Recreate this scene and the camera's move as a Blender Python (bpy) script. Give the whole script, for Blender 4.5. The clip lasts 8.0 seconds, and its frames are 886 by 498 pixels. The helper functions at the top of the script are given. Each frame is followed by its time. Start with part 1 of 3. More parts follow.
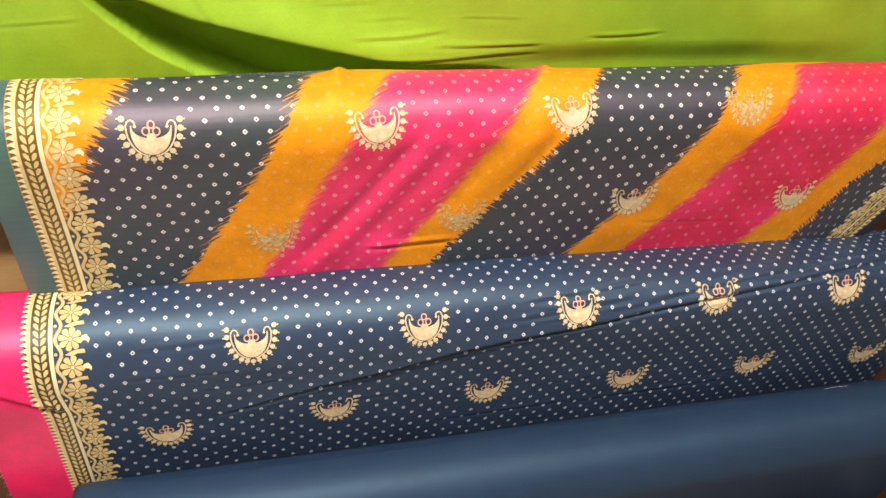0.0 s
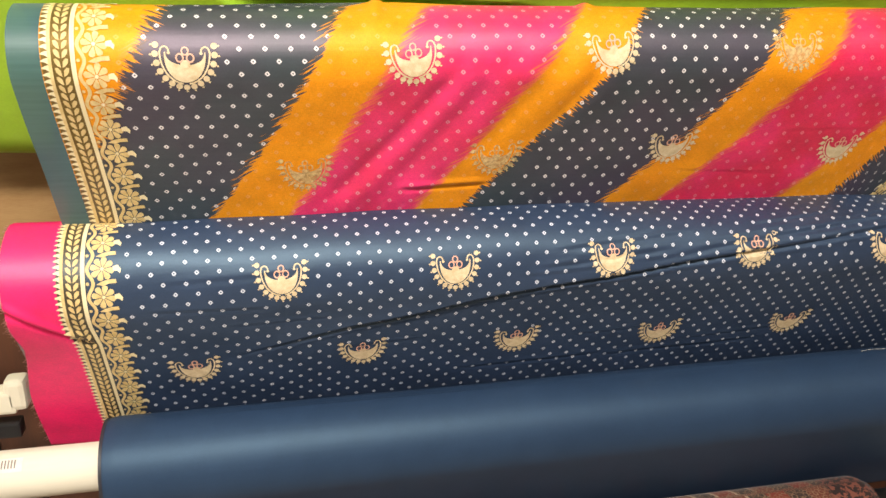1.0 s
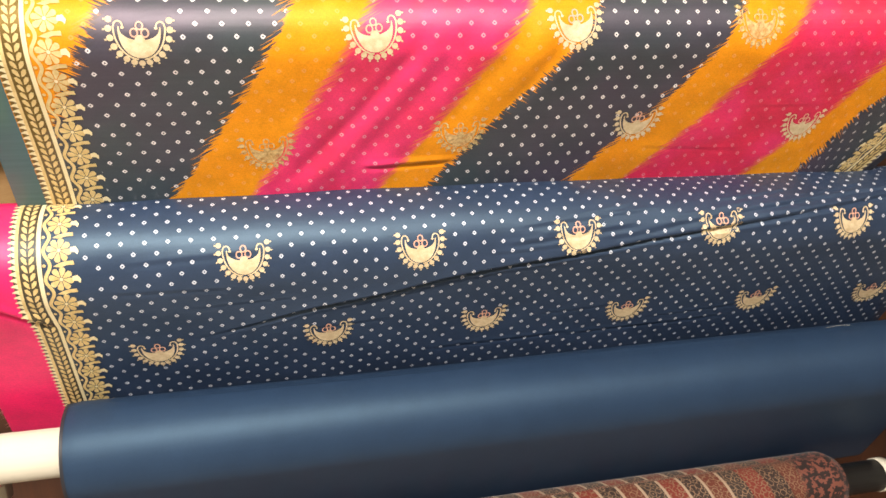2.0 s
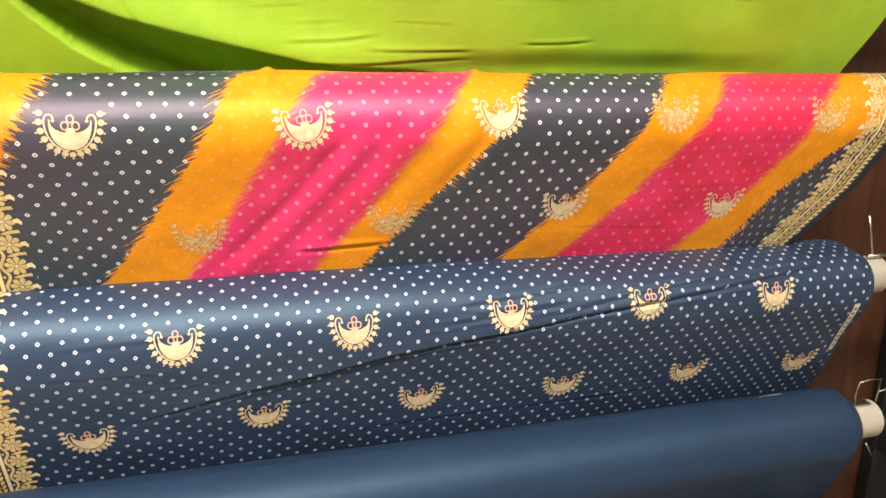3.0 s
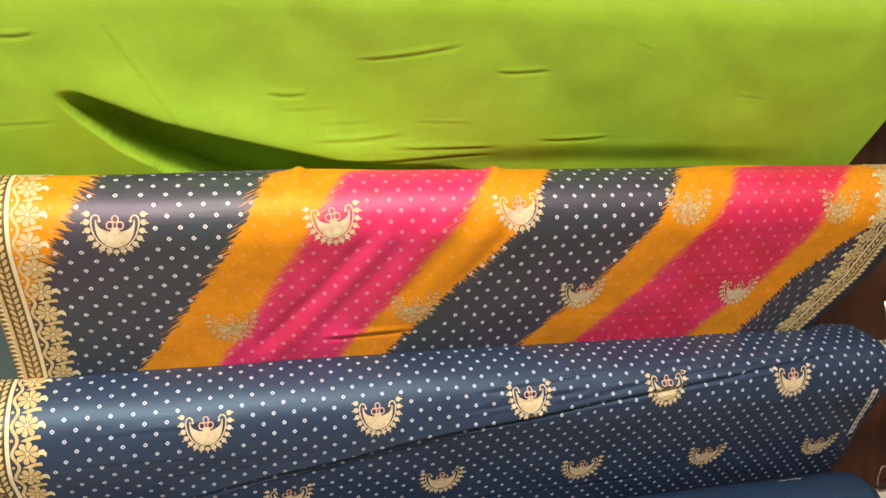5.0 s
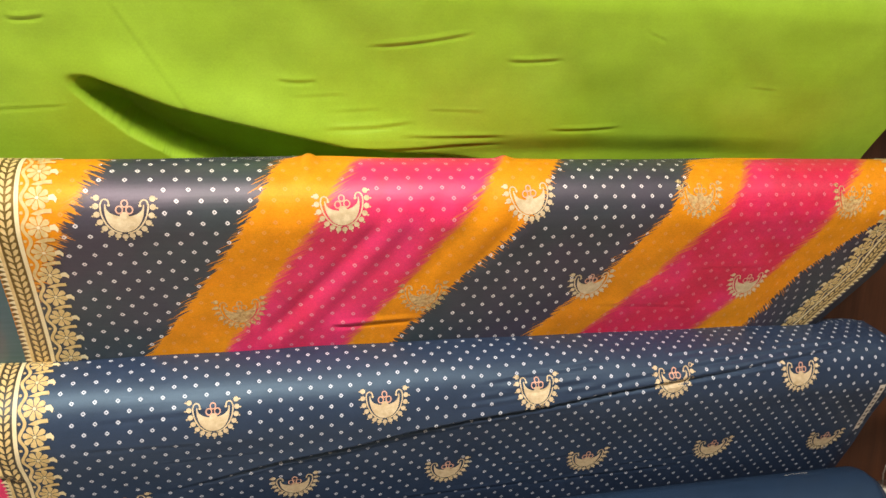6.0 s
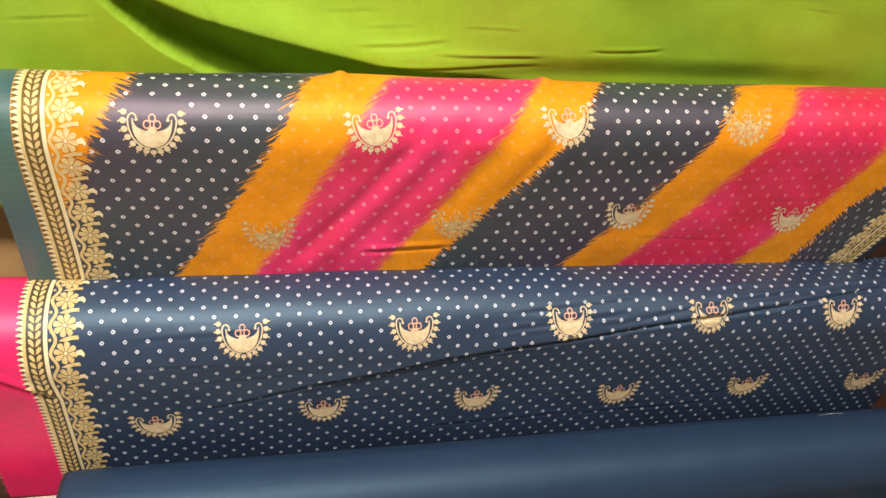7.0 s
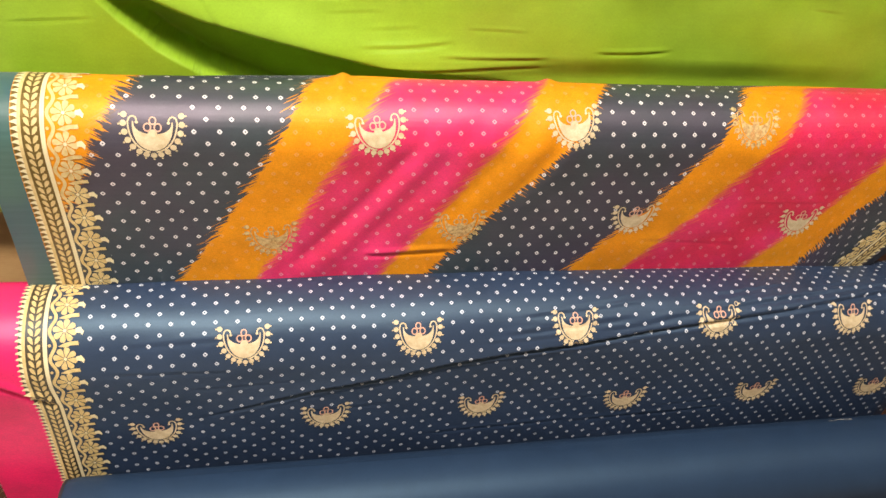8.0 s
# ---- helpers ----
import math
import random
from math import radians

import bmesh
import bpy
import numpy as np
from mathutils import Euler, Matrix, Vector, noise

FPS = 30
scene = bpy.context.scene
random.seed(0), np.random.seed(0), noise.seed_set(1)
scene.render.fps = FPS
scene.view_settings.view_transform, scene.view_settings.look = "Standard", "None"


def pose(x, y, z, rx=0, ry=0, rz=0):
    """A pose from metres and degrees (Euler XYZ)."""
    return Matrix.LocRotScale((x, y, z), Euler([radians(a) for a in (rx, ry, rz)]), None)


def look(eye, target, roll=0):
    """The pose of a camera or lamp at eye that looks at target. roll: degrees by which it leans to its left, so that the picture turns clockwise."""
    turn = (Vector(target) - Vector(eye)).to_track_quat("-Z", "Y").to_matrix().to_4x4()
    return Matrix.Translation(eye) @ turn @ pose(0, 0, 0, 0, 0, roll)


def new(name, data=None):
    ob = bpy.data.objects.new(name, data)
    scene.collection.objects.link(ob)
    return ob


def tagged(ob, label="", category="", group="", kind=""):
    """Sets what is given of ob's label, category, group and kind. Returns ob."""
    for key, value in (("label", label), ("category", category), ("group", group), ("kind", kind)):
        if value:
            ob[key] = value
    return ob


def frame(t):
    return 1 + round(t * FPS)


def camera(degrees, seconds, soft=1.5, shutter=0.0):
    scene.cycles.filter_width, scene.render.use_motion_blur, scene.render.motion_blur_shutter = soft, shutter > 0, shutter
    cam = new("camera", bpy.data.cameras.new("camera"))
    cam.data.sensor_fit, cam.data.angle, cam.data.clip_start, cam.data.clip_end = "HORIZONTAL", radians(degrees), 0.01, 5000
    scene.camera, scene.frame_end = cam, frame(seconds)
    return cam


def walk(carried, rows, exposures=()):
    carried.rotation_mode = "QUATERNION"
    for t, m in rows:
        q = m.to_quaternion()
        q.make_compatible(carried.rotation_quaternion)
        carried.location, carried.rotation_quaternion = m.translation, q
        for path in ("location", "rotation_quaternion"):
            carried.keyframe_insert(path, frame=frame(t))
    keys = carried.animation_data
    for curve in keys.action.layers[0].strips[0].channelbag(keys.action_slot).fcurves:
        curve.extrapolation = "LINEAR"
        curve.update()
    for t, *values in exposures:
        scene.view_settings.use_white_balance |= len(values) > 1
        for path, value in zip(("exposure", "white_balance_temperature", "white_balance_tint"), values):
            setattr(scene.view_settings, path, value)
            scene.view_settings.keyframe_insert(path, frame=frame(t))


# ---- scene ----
cam = camera(58.3, 8.0, 1.5)
PATH = [
    (0, (-0.032, -0.008, 1.332), (0.435, 1.838, 0.718), 0.2),
    (0.2, (-0.022, -0.015, 1.323), (0.395, 1.838, 0.697), 1.1),
    (0.5, (-0.026, -0.002, 1.301), (0.399, 1.839, 0.643), 1.4),
    (0.7, (-0.025, -0.002, 1.3), (0.396, 1.838, 0.641), 0.7),
    (1, (-0.038, -0.006, 1.294), (0.361, 1.834, 0.62), 1.0),
    (1.2, (-0.034, -0.004, 1.292), (0.388, 1.826, 0.606), 1.2),
    (2.3, (-0.021, -0.013, 1.277), (0.436, 1.807, 0.585), 1.2),
    (2.5, (-0.018, -0.017, 1.283), (0.447, 1.817, 0.636), 1.6),
    (2.8, (-0.004, -0.024, 1.299), (0.499, 1.814, 0.692), 1.4),
    (3, (0.005, -0.025, 1.305), (0.556, 1.819, 0.761), 1.1),
    (3.2, (0.014, -0.032, 1.319), (0.575, 1.821, 0.817), 0.9),
    (3.5, (0.012, -0.041, 1.329), (0.563, 1.83, 0.888), 0.2),
    (4, (0.007, -0.048, 1.335), (0.519, 1.845, 0.94), 0.3),
    (4.2, (0.0, -0.05, 1.348), (0.514, 1.843, 0.955), 0.5),
    (5.5, (-0.001, -0.05, 1.348), (0.492, 1.844, 0.934), 1.2),
    (6, (-0.006, -0.046, 1.345), (0.487, 1.845, 0.919), 1.6),
    (6.5, (-0.007, -0.039, 1.336), (0.456, 1.848, 0.865), 1.8),
    (6.8, (-0.008, -0.032, 1.332), (0.431, 1.848, 0.809), 1.9),
    (7, (-0.008, -0.026, 1.322), (0.416, 1.843, 0.751), 2.3),
    (7.5, (-0.009, -0.019, 1.309), (0.412, 1.847, 0.724), 2.6),
    (8, (-0.006, -0.017, 1.317), (0.409, 1.858, 0.76), 2.1),
]
EXPOSURES = [(0.0, 0.02), (1.0, 0.06), (2.5, 0.29), (3.0, 0.25), (3.5, 0.0), (4.0, -0.12), (5.5, -0.23), (6.5, -0.20), (7.0, -0.11), (7.5, 0.02), (8.0, 0.0)]
walk(cam, [(t, look(eye, target, roll)) for t, eye, target, roll in PATH], EXPOSURES)

# ---- world, lights, exposure ----
scene.view_settings.exposure = 0.0
world = bpy.data.worlds.new("shop_world")
scene.world = world
world.use_nodes = True
world.node_tree.nodes["Background"].inputs[0].default_value = (0.9, 0.93, 1.0, 1)
world.node_tree.nodes["Background"].inputs[1].default_value = 0.02

# Lamps out of view; the outer two are added to stretch the rolls' highlights.
LAMP_SPOTS = [(-0.20, -0.50), (-1.75, -0.50), (1.35, -0.50)]
for (lx, ly), power in zip(LAMP_SPOTS, (66.0, 42.0, 6.0)):
    ld = bpy.data.lights.new("unseen_tube_light", "AREA")
    ld.shape, ld.size, ld.size_y = "RECTANGLE", 1.2, 0.36
    ld.energy, ld.color = power, (1.0, 0.935, 0.865)
    lo = new("unseen_tube_light", ld)
    lo.matrix_world = pose(lx, ly, 2.353)

# ---- materials ----


class Net:
    """A small helper to write node materials as arithmetic."""

    def __init__(self, name):
        self.mat = bpy.data.materials.new(name)
        self.mat.use_nodes = True
        self.tree = self.mat.node_tree
        self.bsdf = self.tree.nodes["Principled BSDF"]

    def node(self, kind, **sets):
        n = self.tree.nodes.new(kind)
        for k, v in sets.items():
            if k == "operation":
                n.operation = v
            elif k == "data_type":
                n.data_type = v
            elif k == "attribute_name":
                n.attribute_name = v
            elif k == "feature":
                n.feature = v
            elif k == "blend_type":
                n.blend_type = v
        return n

    def link(self, a, b):
        self.tree.links.new(a, b)

    def put(self, socket, value):
        if isinstance(value, (int, float)):
            socket.default_value = value
        elif isinstance(value, tuple):
            socket.default_value = (*value, 1.0) if len(value) == 3 and len(socket.default_value) == 4 else value
        else:
            self.link(value, socket)

    def m(self, op, a, b=0.0, c=0.0):
        n = self.node("ShaderNodeMath", operation=op)
        self.put(n.inputs[0], a)
        self.put(n.inputs[1], b)
        self.put(n.inputs[2], c)
        return n.outputs[0]

    def mix(self, f, a, b):
        n = self.node("ShaderNodeMix", data_type="RGBA")
        self.put(n.inputs[0], f)
        self.put(n.inputs[6], a)
        self.put(n.inputs[7], b)
        return n.outputs[2]

    def step(self, x, lo, hi):
        n = self.node("ShaderNodeMapRange")
        n.clamp = True
        self.put(n.inputs[0], x)
        self.put(n.inputs[1], lo)
        self.put(n.inputs[2], hi)
        return n.outputs[0]

    def coords(self):
        return self.node("ShaderNodeTexCoord").outputs["Object"]

    def printed(self):
        """Metres along the roll, metres round it, stripe number."""
        a = self.node("ShaderNodeAttribute", attribute_name="print")
        s = self.node("ShaderNodeSeparateXYZ")
        self.link(a.outputs["Vector"], s.inputs[0])
        return s.outputs[0], s.outputs[1], s.outputs[2]

    def vec(self, x, y, z=0.0):
        n = self.node("ShaderNodeCombineXYZ")
        for i, k in enumerate((x, y, z)):
            self.put(n.inputs[i], k)
        return n.outputs[0]

    def noise(self, vector, scale, detail=3.0, rough=0.55):
        n = self.node("ShaderNodeTexNoise")
        self.link(vector, n.inputs["Vector"])
        n.inputs["Scale"].default_value = scale
        n.inputs["Detail"].default_value = detail
        n.inputs["Roughness"].default_value = rough
        return n.outputs[0]

    def bump(self, height, strength, distance):
        n = self.node("ShaderNodeBump")
        n.inputs["Strength"].default_value = strength
        n.inputs["Distance"].default_value = distance
        self.link(height, n.inputs["Height"])
        self.link(n.outputs[0], self.bsdf.inputs["Normal"])

    def finish(self, colour, rough=0.5, metal=0.0, sheen=0.0, spec=0.5):
        b = self.bsdf.inputs
        self.put(b["Base Color"], colour)
        self.put(b["Roughness"], rough)
        b["Metallic"].default_value = metal
        b["Sheen Weight"].default_value = sheen
        b["Specular IOR Level"].default_value = spec
        return self.mat


def mottled(name, a, b, scale, rough=0.5, metal=0.0, bump=0.0, bump_scale=200.0, spec=0.5, stretch=(1, 1, 1)):
    """A surface of two tones, cloudy at one scale and grainy at another."""
    n = Net(name)
    v = n.node("ShaderNodeVectorMath", operation="MULTIPLY")
    n.link(n.coords(), v.inputs[0])
    v.inputs[1].default_value = stretch
    f = n.m("MULTIPLY_ADD", n.noise(v.outputs[0], scale, 5.0), 0.7, n.m("MULTIPLY", n.noise(v.outputs[0], scale * 9, 3.0), 0.3))
    col = n.mix(n.step(f, 0.3, 0.7), a, b)
    if bump:
        n.bump(n.noise(v.outputs[0], bump_scale, 2.0), bump, 0.001)
    return n.finish(col, rough, metal, 0.0, spec)


def weave(n, u, v, strength=0.25):
    """Fine thread relief in both directions with slubs."""
    warp = n.m("SINE", n.m("MULTIPLY", u, 6283.0 / 0.9))
    weft = n.m("SINE", n.m("MULTIPLY", v, 6283.0 / 0.8))
    slub = n.noise(n.vec(n.m("MULTIPLY", u, 8.0), n.m("MULTIPLY", v, 260.0)), 1.0, 3.0)
    h = n.m("MULTIPLY_ADD", slub, 0.7, n.m("MULTIPLY", n.m("ADD", warp, weft), 0.08))
    n.bump(h, strength, 0.0006)
    return slub


def dyed(n, u, v, col, low=0.80, high=1.16):
    """Uneven dye: cloudy patches, fine slubs and thread-by-thread grain."""
    grain = n.noise(n.vec(n.m("MULTIPLY", u, 0.35), v), 900.0, 2.0)
    cross = n.noise(n.vec(u, n.m("MULTIPLY", v, 0.30)), 1100.0, 2.0)
    patch = n.noise(n.vec(u, v), 34.0, 5.0, 0.6)
    f = n.m("ADD", n.m("MULTIPLY", n.m("ADD", grain, cross), 0.28), n.m("MULTIPLY", patch, 0.44))
    k = n.node("ShaderNodeMapRange")
    for i, x in enumerate((f, 0.36, 0.64, low, high)):
        n.put(k.inputs[i], x)
    g = n.node("ShaderNodeVectorMath", operation="MULTIPLY")
    n.link(col, g.inputs[0])
    n.link(n.vec(k.outputs[0], k.outputs[0], k.outputs[0]), g.inputs[1])
    return g.outputs[0]


def dot_mask(n, u, v, pitch, pitch_v, size, hole, rows, start, slant=0.0, squeeze=0.0, slack=0.0):
    """Small hollow diamonds in a staggered lattice, left out round the large motifs. rows: (u, v, spacing)."""
    dist = []
    vs = n.m("SUBTRACT", v, start[1])
    us = n.m("SUBTRACT", n.m("SUBTRACT", u, start[0]), n.m("MULTIPLY", vs, slant))
    along = n.m("ADD", n.m("DIVIDE", us, pitch), n.m("MULTIPLY", n.m("MULTIPLY", us, us), squeeze))
    level = n.m("DIVIDE", vs, pitch_v)
    if slack:
        level = n.m("SUBTRACT", level, n.m("MULTIPLY", n.m("MULTIPLY", n.m("MULTIPLY", level, level), n.step(u, 0.05, 0.30)), slack))
    for off in (0.0, 0.5):
        a = n.m("SUBTRACT", n.m("FRACT", n.m("ADD", along, 30.5 + off)), 0.5)
        b = n.m("SUBTRACT", n.m("FRACT", n.m("ADD", level, 30.5 + off)), 0.5)
        p, q = n.m("ABSOLUTE", a), n.m("ABSOLUTE", b)
        d = n.m("ADD", n.m("MULTIPLY", n.m("MAXIMUM", p, q), 0.45), n.m("MULTIPLY", n.m("ADD", p, q), 0.9))
        mid_u, mid_v = n.m("SUBTRACT", u, n.m("MULTIPLY", a, pitch)), n.m("SUBTRACT", v, n.m("MULTIPLY", b, pitch_v))
        for u0, v0, spacing in rows:
            fu = n.m("MULTIPLY", n.m("SUBTRACT", n.m("FRACT", n.m("ADD", n.m("DIVIDE", n.m("SUBTRACT", mid_u, u0), spacing), 10.5)), 0.5), spacing / 0.0345)
            fv = n.m("DIVIDE", n.m("SUBTRACT", mid_v, v0), 0.0265)
            d = n.m("ADD", d, n.m("LESS_THAN", n.m("ADD", n.m("MULTIPLY", fu, fu), n.m("MULTIPLY", fv, fv)), 1.0))
        dist.append(d)
    d = n.m("ADD", n.m("MINIMUM", dist[0], dist[1]), n.m("MULTIPLY", n.m("SUBTRACT", n.noise(n.vec(u, v), 330.0, 1.0), 0.5), 0.05))
    ring = n.m("MULTIPLY", n.step(d, size, size * 0.86), n.step(d, hole * 0.75, hole * 1.2))
    return ring


# printed layouts, in metres along and round the rolls
DOT_U, DOT_S, DOT_VD, DOT_VE = -0.038, 0.1818, 0.095, 0.220
STR_U, STR_S, STR_VS, STR_VQ = -0.113, 0.2080, 0.076, 0.199
DOT_EDGE, STR_EDGE = -0.2585, -0.2345


def navy_print():
    n = Net("navy_dotted_satin")
    u, v, w = n.printed()
    slub = weave(n, u, v)
    cloud = n.noise(n.vec(u, v), 6.0, 4.0)
    base = n.mix(cloud, (0.019, 0.032, 0.068), (0.027, 0.045, 0.090))
    base = n.mix(n.m("MULTIPLY", slub, 0.25), base, (0.055, 0.070, 0.11))
    dots = dot_mask(n, u, v, 0.0222, 0.0225, 0.158, 0.056, [(DOT_U, DOT_VD, DOT_S), (-0.1368, DOT_VE, 0.1838)], (-0.1783, 0.0674), 0.0, 1.23)
    dots = n.m("MULTIPLY", dots, n.step(u, DOT_EDGE + 0.061, DOT_EDGE + 0.063))
    col = n.mix(dots, base, (0.62, 0.64, 0.70))
    under = n.m("MULTIPLY", n.step(u, DOT_EDGE, DOT_EDGE + 0.001), n.step(u, DOT_EDGE + 0.032, DOT_EDGE + 0.028))
    col = n.mix(under, col, (0.075, 0.050, 0.022))
    pinkish = n.mix(n.noise(n.vec(u, v), 25.0, 4.0), (0.82, 0.008, 0.110), (0.91, 0.018, 0.155))
    col = n.mix(n.step(u, DOT_EDGE + 0.003, DOT_EDGE + 0.002), col, pinkish)
    n.bsdf.inputs["Specular Tint"].default_value = (0.60, 0.85, 1.0, 1.0)
    return n.finish(dyed(n, u, v, col), 0.45, 0.0, 0.0, 0.75)


def striped_print():
    n = Net("tie_dyed_striped_silk")
    u, v, w = n.printed()
    slub = weave(n, u, v, 0.3)
    soft = n.noise(n.vec(u, v), 14.0, 4.0)

    def fringe(lean):
        """Spikes of dye that run out along the weave, leaning up away from the band."""
        across = n.m("ADD", v, n.m("MULTIPLY", u, lean))
        comb = n.noise(n.vec(n.m("MULTIPLY", u, 40.0), n.m("MULTIPLY", across, 420.0)), 1.0, 1.0, 0.6)
        hair = n.noise(n.vec(n.m("MULTIPLY", u, 70.0), n.m("MULTIPLY", across, 900.0)), 1.0, 1.0, 0.6)
        return n.m("ADD", n.m("MULTIPLY", n.m("SUBTRACT", comb, 0.5), 0.30), n.m("MULTIPLY", n.m("SUBTRACT", hair, 0.5), 0.12))

    feather = fringe(0.55)
    ww = n.m("ADD", w, feather)
    wl = n.m("ADD", w, fringe(-0.55))
    ws = n.m("ADD", w, n.m("MULTIPLY", feather, 0.8))
    orange = n.mix(soft, (0.82, 0.25, 0.002), (0.89, 0.35, 0.004))
    dark = n.mix(n.step(n.m("ADD", n.noise(n.vec(u, v), 6.0, 4.0), n.m("MULTIPLY", n.step(u, 0.0, 0.4), 0.10)), 0.42, 0.68), (0.024, 0.045, 0.052), (0.044, 0.038, 0.062))
    pink = n.mix(n.step(n.m("ADD", soft, n.m("MULTIPLY", n.step(u, 0.2, 0.7), -0.25)), 0.25, 0.65), (0.74, 0.011, 0.070), (0.87, 0.022, 0.160))
    tints = [orange, dark, orange, pink, orange, dark, orange, pink, orange, dark]
    col = tints[0]
    for i in range(1, 10):
        sharp = "dark" if tints[i] is dark or tints[i - 1] is dark else "soft"
        f = n.step(wl if tints[i] is dark else ww, i - 0.009, i + 0.009) if sharp == "dark" else n.step(ws, i - 0.055, i + 0.055)
        col = n.mix(f, col, tints[i])
    col = n.mix(n.m("MULTIPLY", slub, 0.025), col, (0.9, 0.75, 0.6))
    dots = dot_mask(n, u, v, 0.0233, 0.0229, 0.155, 0.055, [(STR_U, STR_VS, STR_S), (-0.008, STR_VQ, STR_S)], (-0.1244, 0.0533), 0.04, 0.0, 0.0088)
    dots = n.m("MULTIPLY", dots, n.step(u, STR_EDGE + 0.060, STR_EDGE + 0.062))
    pale = None
    for i, amount in enumerate((0.10, 1.0, 0.10, 0.36, 0.10, 1.0, 0.10, 0.22, 0.10, 0.6)):
        here = n.m("MULTIPLY", n.m("MULTIPLY", n.m("GREATER_THAN", w, i), n.m("LESS_THAN", w, i + 1)), amount)
        pale = here if pale is None else n.m("ADD", pale, here)
    col = n.mix(n.m("MULTIPLY", dots, pale), col, (0.80, 0.74, 0.72))
    under = n.m("MULTIPLY", n.step(u, STR_EDGE, STR_EDGE + 0.001), n.step(u, STR_EDGE + 0.030, STR_EDGE + 0.026))
    under = n.m("ADD", under, n.m("MULTIPLY", n.step(u, 0.838, 0.837), n.step(u, 0.808, 0.812)))
    col = n.mix(under, col, (0.130, 0.088, 0.028))
    warm = None
    for i in (0, 2, 4, 6, 8):
        here = n.m("MULTIPLY", n.step(ws, i - 0.05, i + 0.05), n.step(ws, i + 1.05, i + 0.95))
        warm = here if warm is None else n.m("ADD", warm, here)
    n.link(n.mix(n.m("MULTIPLY", warm, 0.85), (1.0, 0.82, 0.92), (1.0, 0.62, 0.06)), n.bsdf.inputs["Specular Tint"])
    return n.finish(dyed(n, u, v, col), 0.44, 0.0, 0.0, 0.95)


def plain_cloth(name, a, b, rough, sheen, relief=0.2, tint=(1.0, 1.0, 1.0)):
    n = Net(name)
    n.bsdf.inputs["Specular Tint"].default_value = (*tint, 1.0)
    u, v, w = n.printed()
    slub = weave(n, u, v, relief)
    f = n.m("ADD", n.m("MULTIPLY", n.noise(n.vec(u, v), 7.0, 5.0), 0.8), n.m("MULTIPLY", slub, 0.2))
    return n.finish(dyed(n, u, v, n.mix(n.step(f, 0.3, 0.7), a, b), 0.88, 1.10), rough, 0.0, sheen, 0.5)


def block_print():
    """Brown, red and black block print in slanting bands with cream lines and rosettes."""
    n = Net("block_printed_cotton")
    u, v, w = n.printed()
    weave(n, u, v, 0.2)
    s = n.m("ADD", u, n.m("MULTIPLY", v, -0.30))
    band = n.m("FRACT", n.m("ADD", n.m("DIVIDE", s, 0.115), 20.0))
    fine = n.m("FRACT", n.m("ADD", n.m("DIVIDE", s, 0.0287), 20.0))
    vor = n.node("ShaderNodeTexVoronoi", feature="F1")
    n.link(n.vec(s, v), vor.inputs["Vector"])
    vor.inputs["Scale"].default_value = 120.0
    vor.inputs["Randomness"].default_value = 0.35
    rays = n.m("SINE", n.m("MULTIPLY", vor.outputs["Distance"], 16.0))
    grain = n.noise(n.vec(u, v), 160.0, 2.0)
    ground = n.mix(n.step(band, 0.24, 0.26), (0.16, 0.022, 0.012), (0.030, 0.016, 0.012))
    ground = n.mix(n.step(band, 0.49, 0.51), ground, (0.115, 0.026, 0.013))
    ground = n.mix(n.step(band, 0.74, 0.76), ground, (0.035, 0.022, 0.016))
    col = n.mix(n.m("MULTIPLY", n.step(rays, 0.35, 0.6), n.step(grain, 0.35, 0.5)), ground, (0.20, 0.12, 0.07))
    line = n.step(fine, 0.16, 0.12)
    col = n.mix(n.m("MULTIPLY", line, n.step(u, 0.57, 0.56)), col, (0.34, 0.24, 0.16))
    endp = n.step(u, 0.66, 0.67)
    blot = n.noise(n.vec(u, v), 130.0, 2.0)
    paisley = n.mix(n.step(blot, 0.50, 0.53), (0.022, 0.012, 0.010), (0.17, 0.055, 0.035))
    col = n.mix(endp, col, paisley)
    return n.finish(col, 0.65, 0.0, 0.1, 0.3)


def wood_panel():
    n = Net("dark_stained_wood")
    c = n.coords()
    s = n.node("ShaderNodeVectorMath", operation="MULTIPLY")
    n.link(c, s.inputs[0])
    s.inputs[1].default_value = (9.0, 9.0, 0.7)
    g = n.noise(s.outputs[0], 6.0, 6.0, 0.65)
    big = n.noise(c, 1.6, 3.0)
    col = n.mix(n.step(g, 0.32, 0.68), (0.055, 0.020, 0.010), (0.125, 0.045, 0.020))
    col = n.mix(n.m("MULTIPLY", big, 0.4), col, (0.08, 0.034, 0.018))
    n.bump(g, 0.25, 0.001)
    return n.finish(col, 0.42, 0.0, 0.0, 0.5)


def sheer():
    n = Net("sheer_teal_selvage")
    u, v, w = n.printed()
    slub = weave(n, u, v, 0.15)
    col = n.mix(slub, (0.030, 0.085, 0.095), (0.06, 0.14, 0.15))
    n.bsdf.inputs["Alpha"].default_value = 0.9
    return n.finish(col, 0.45, 0.0, 0.2, 0.5)


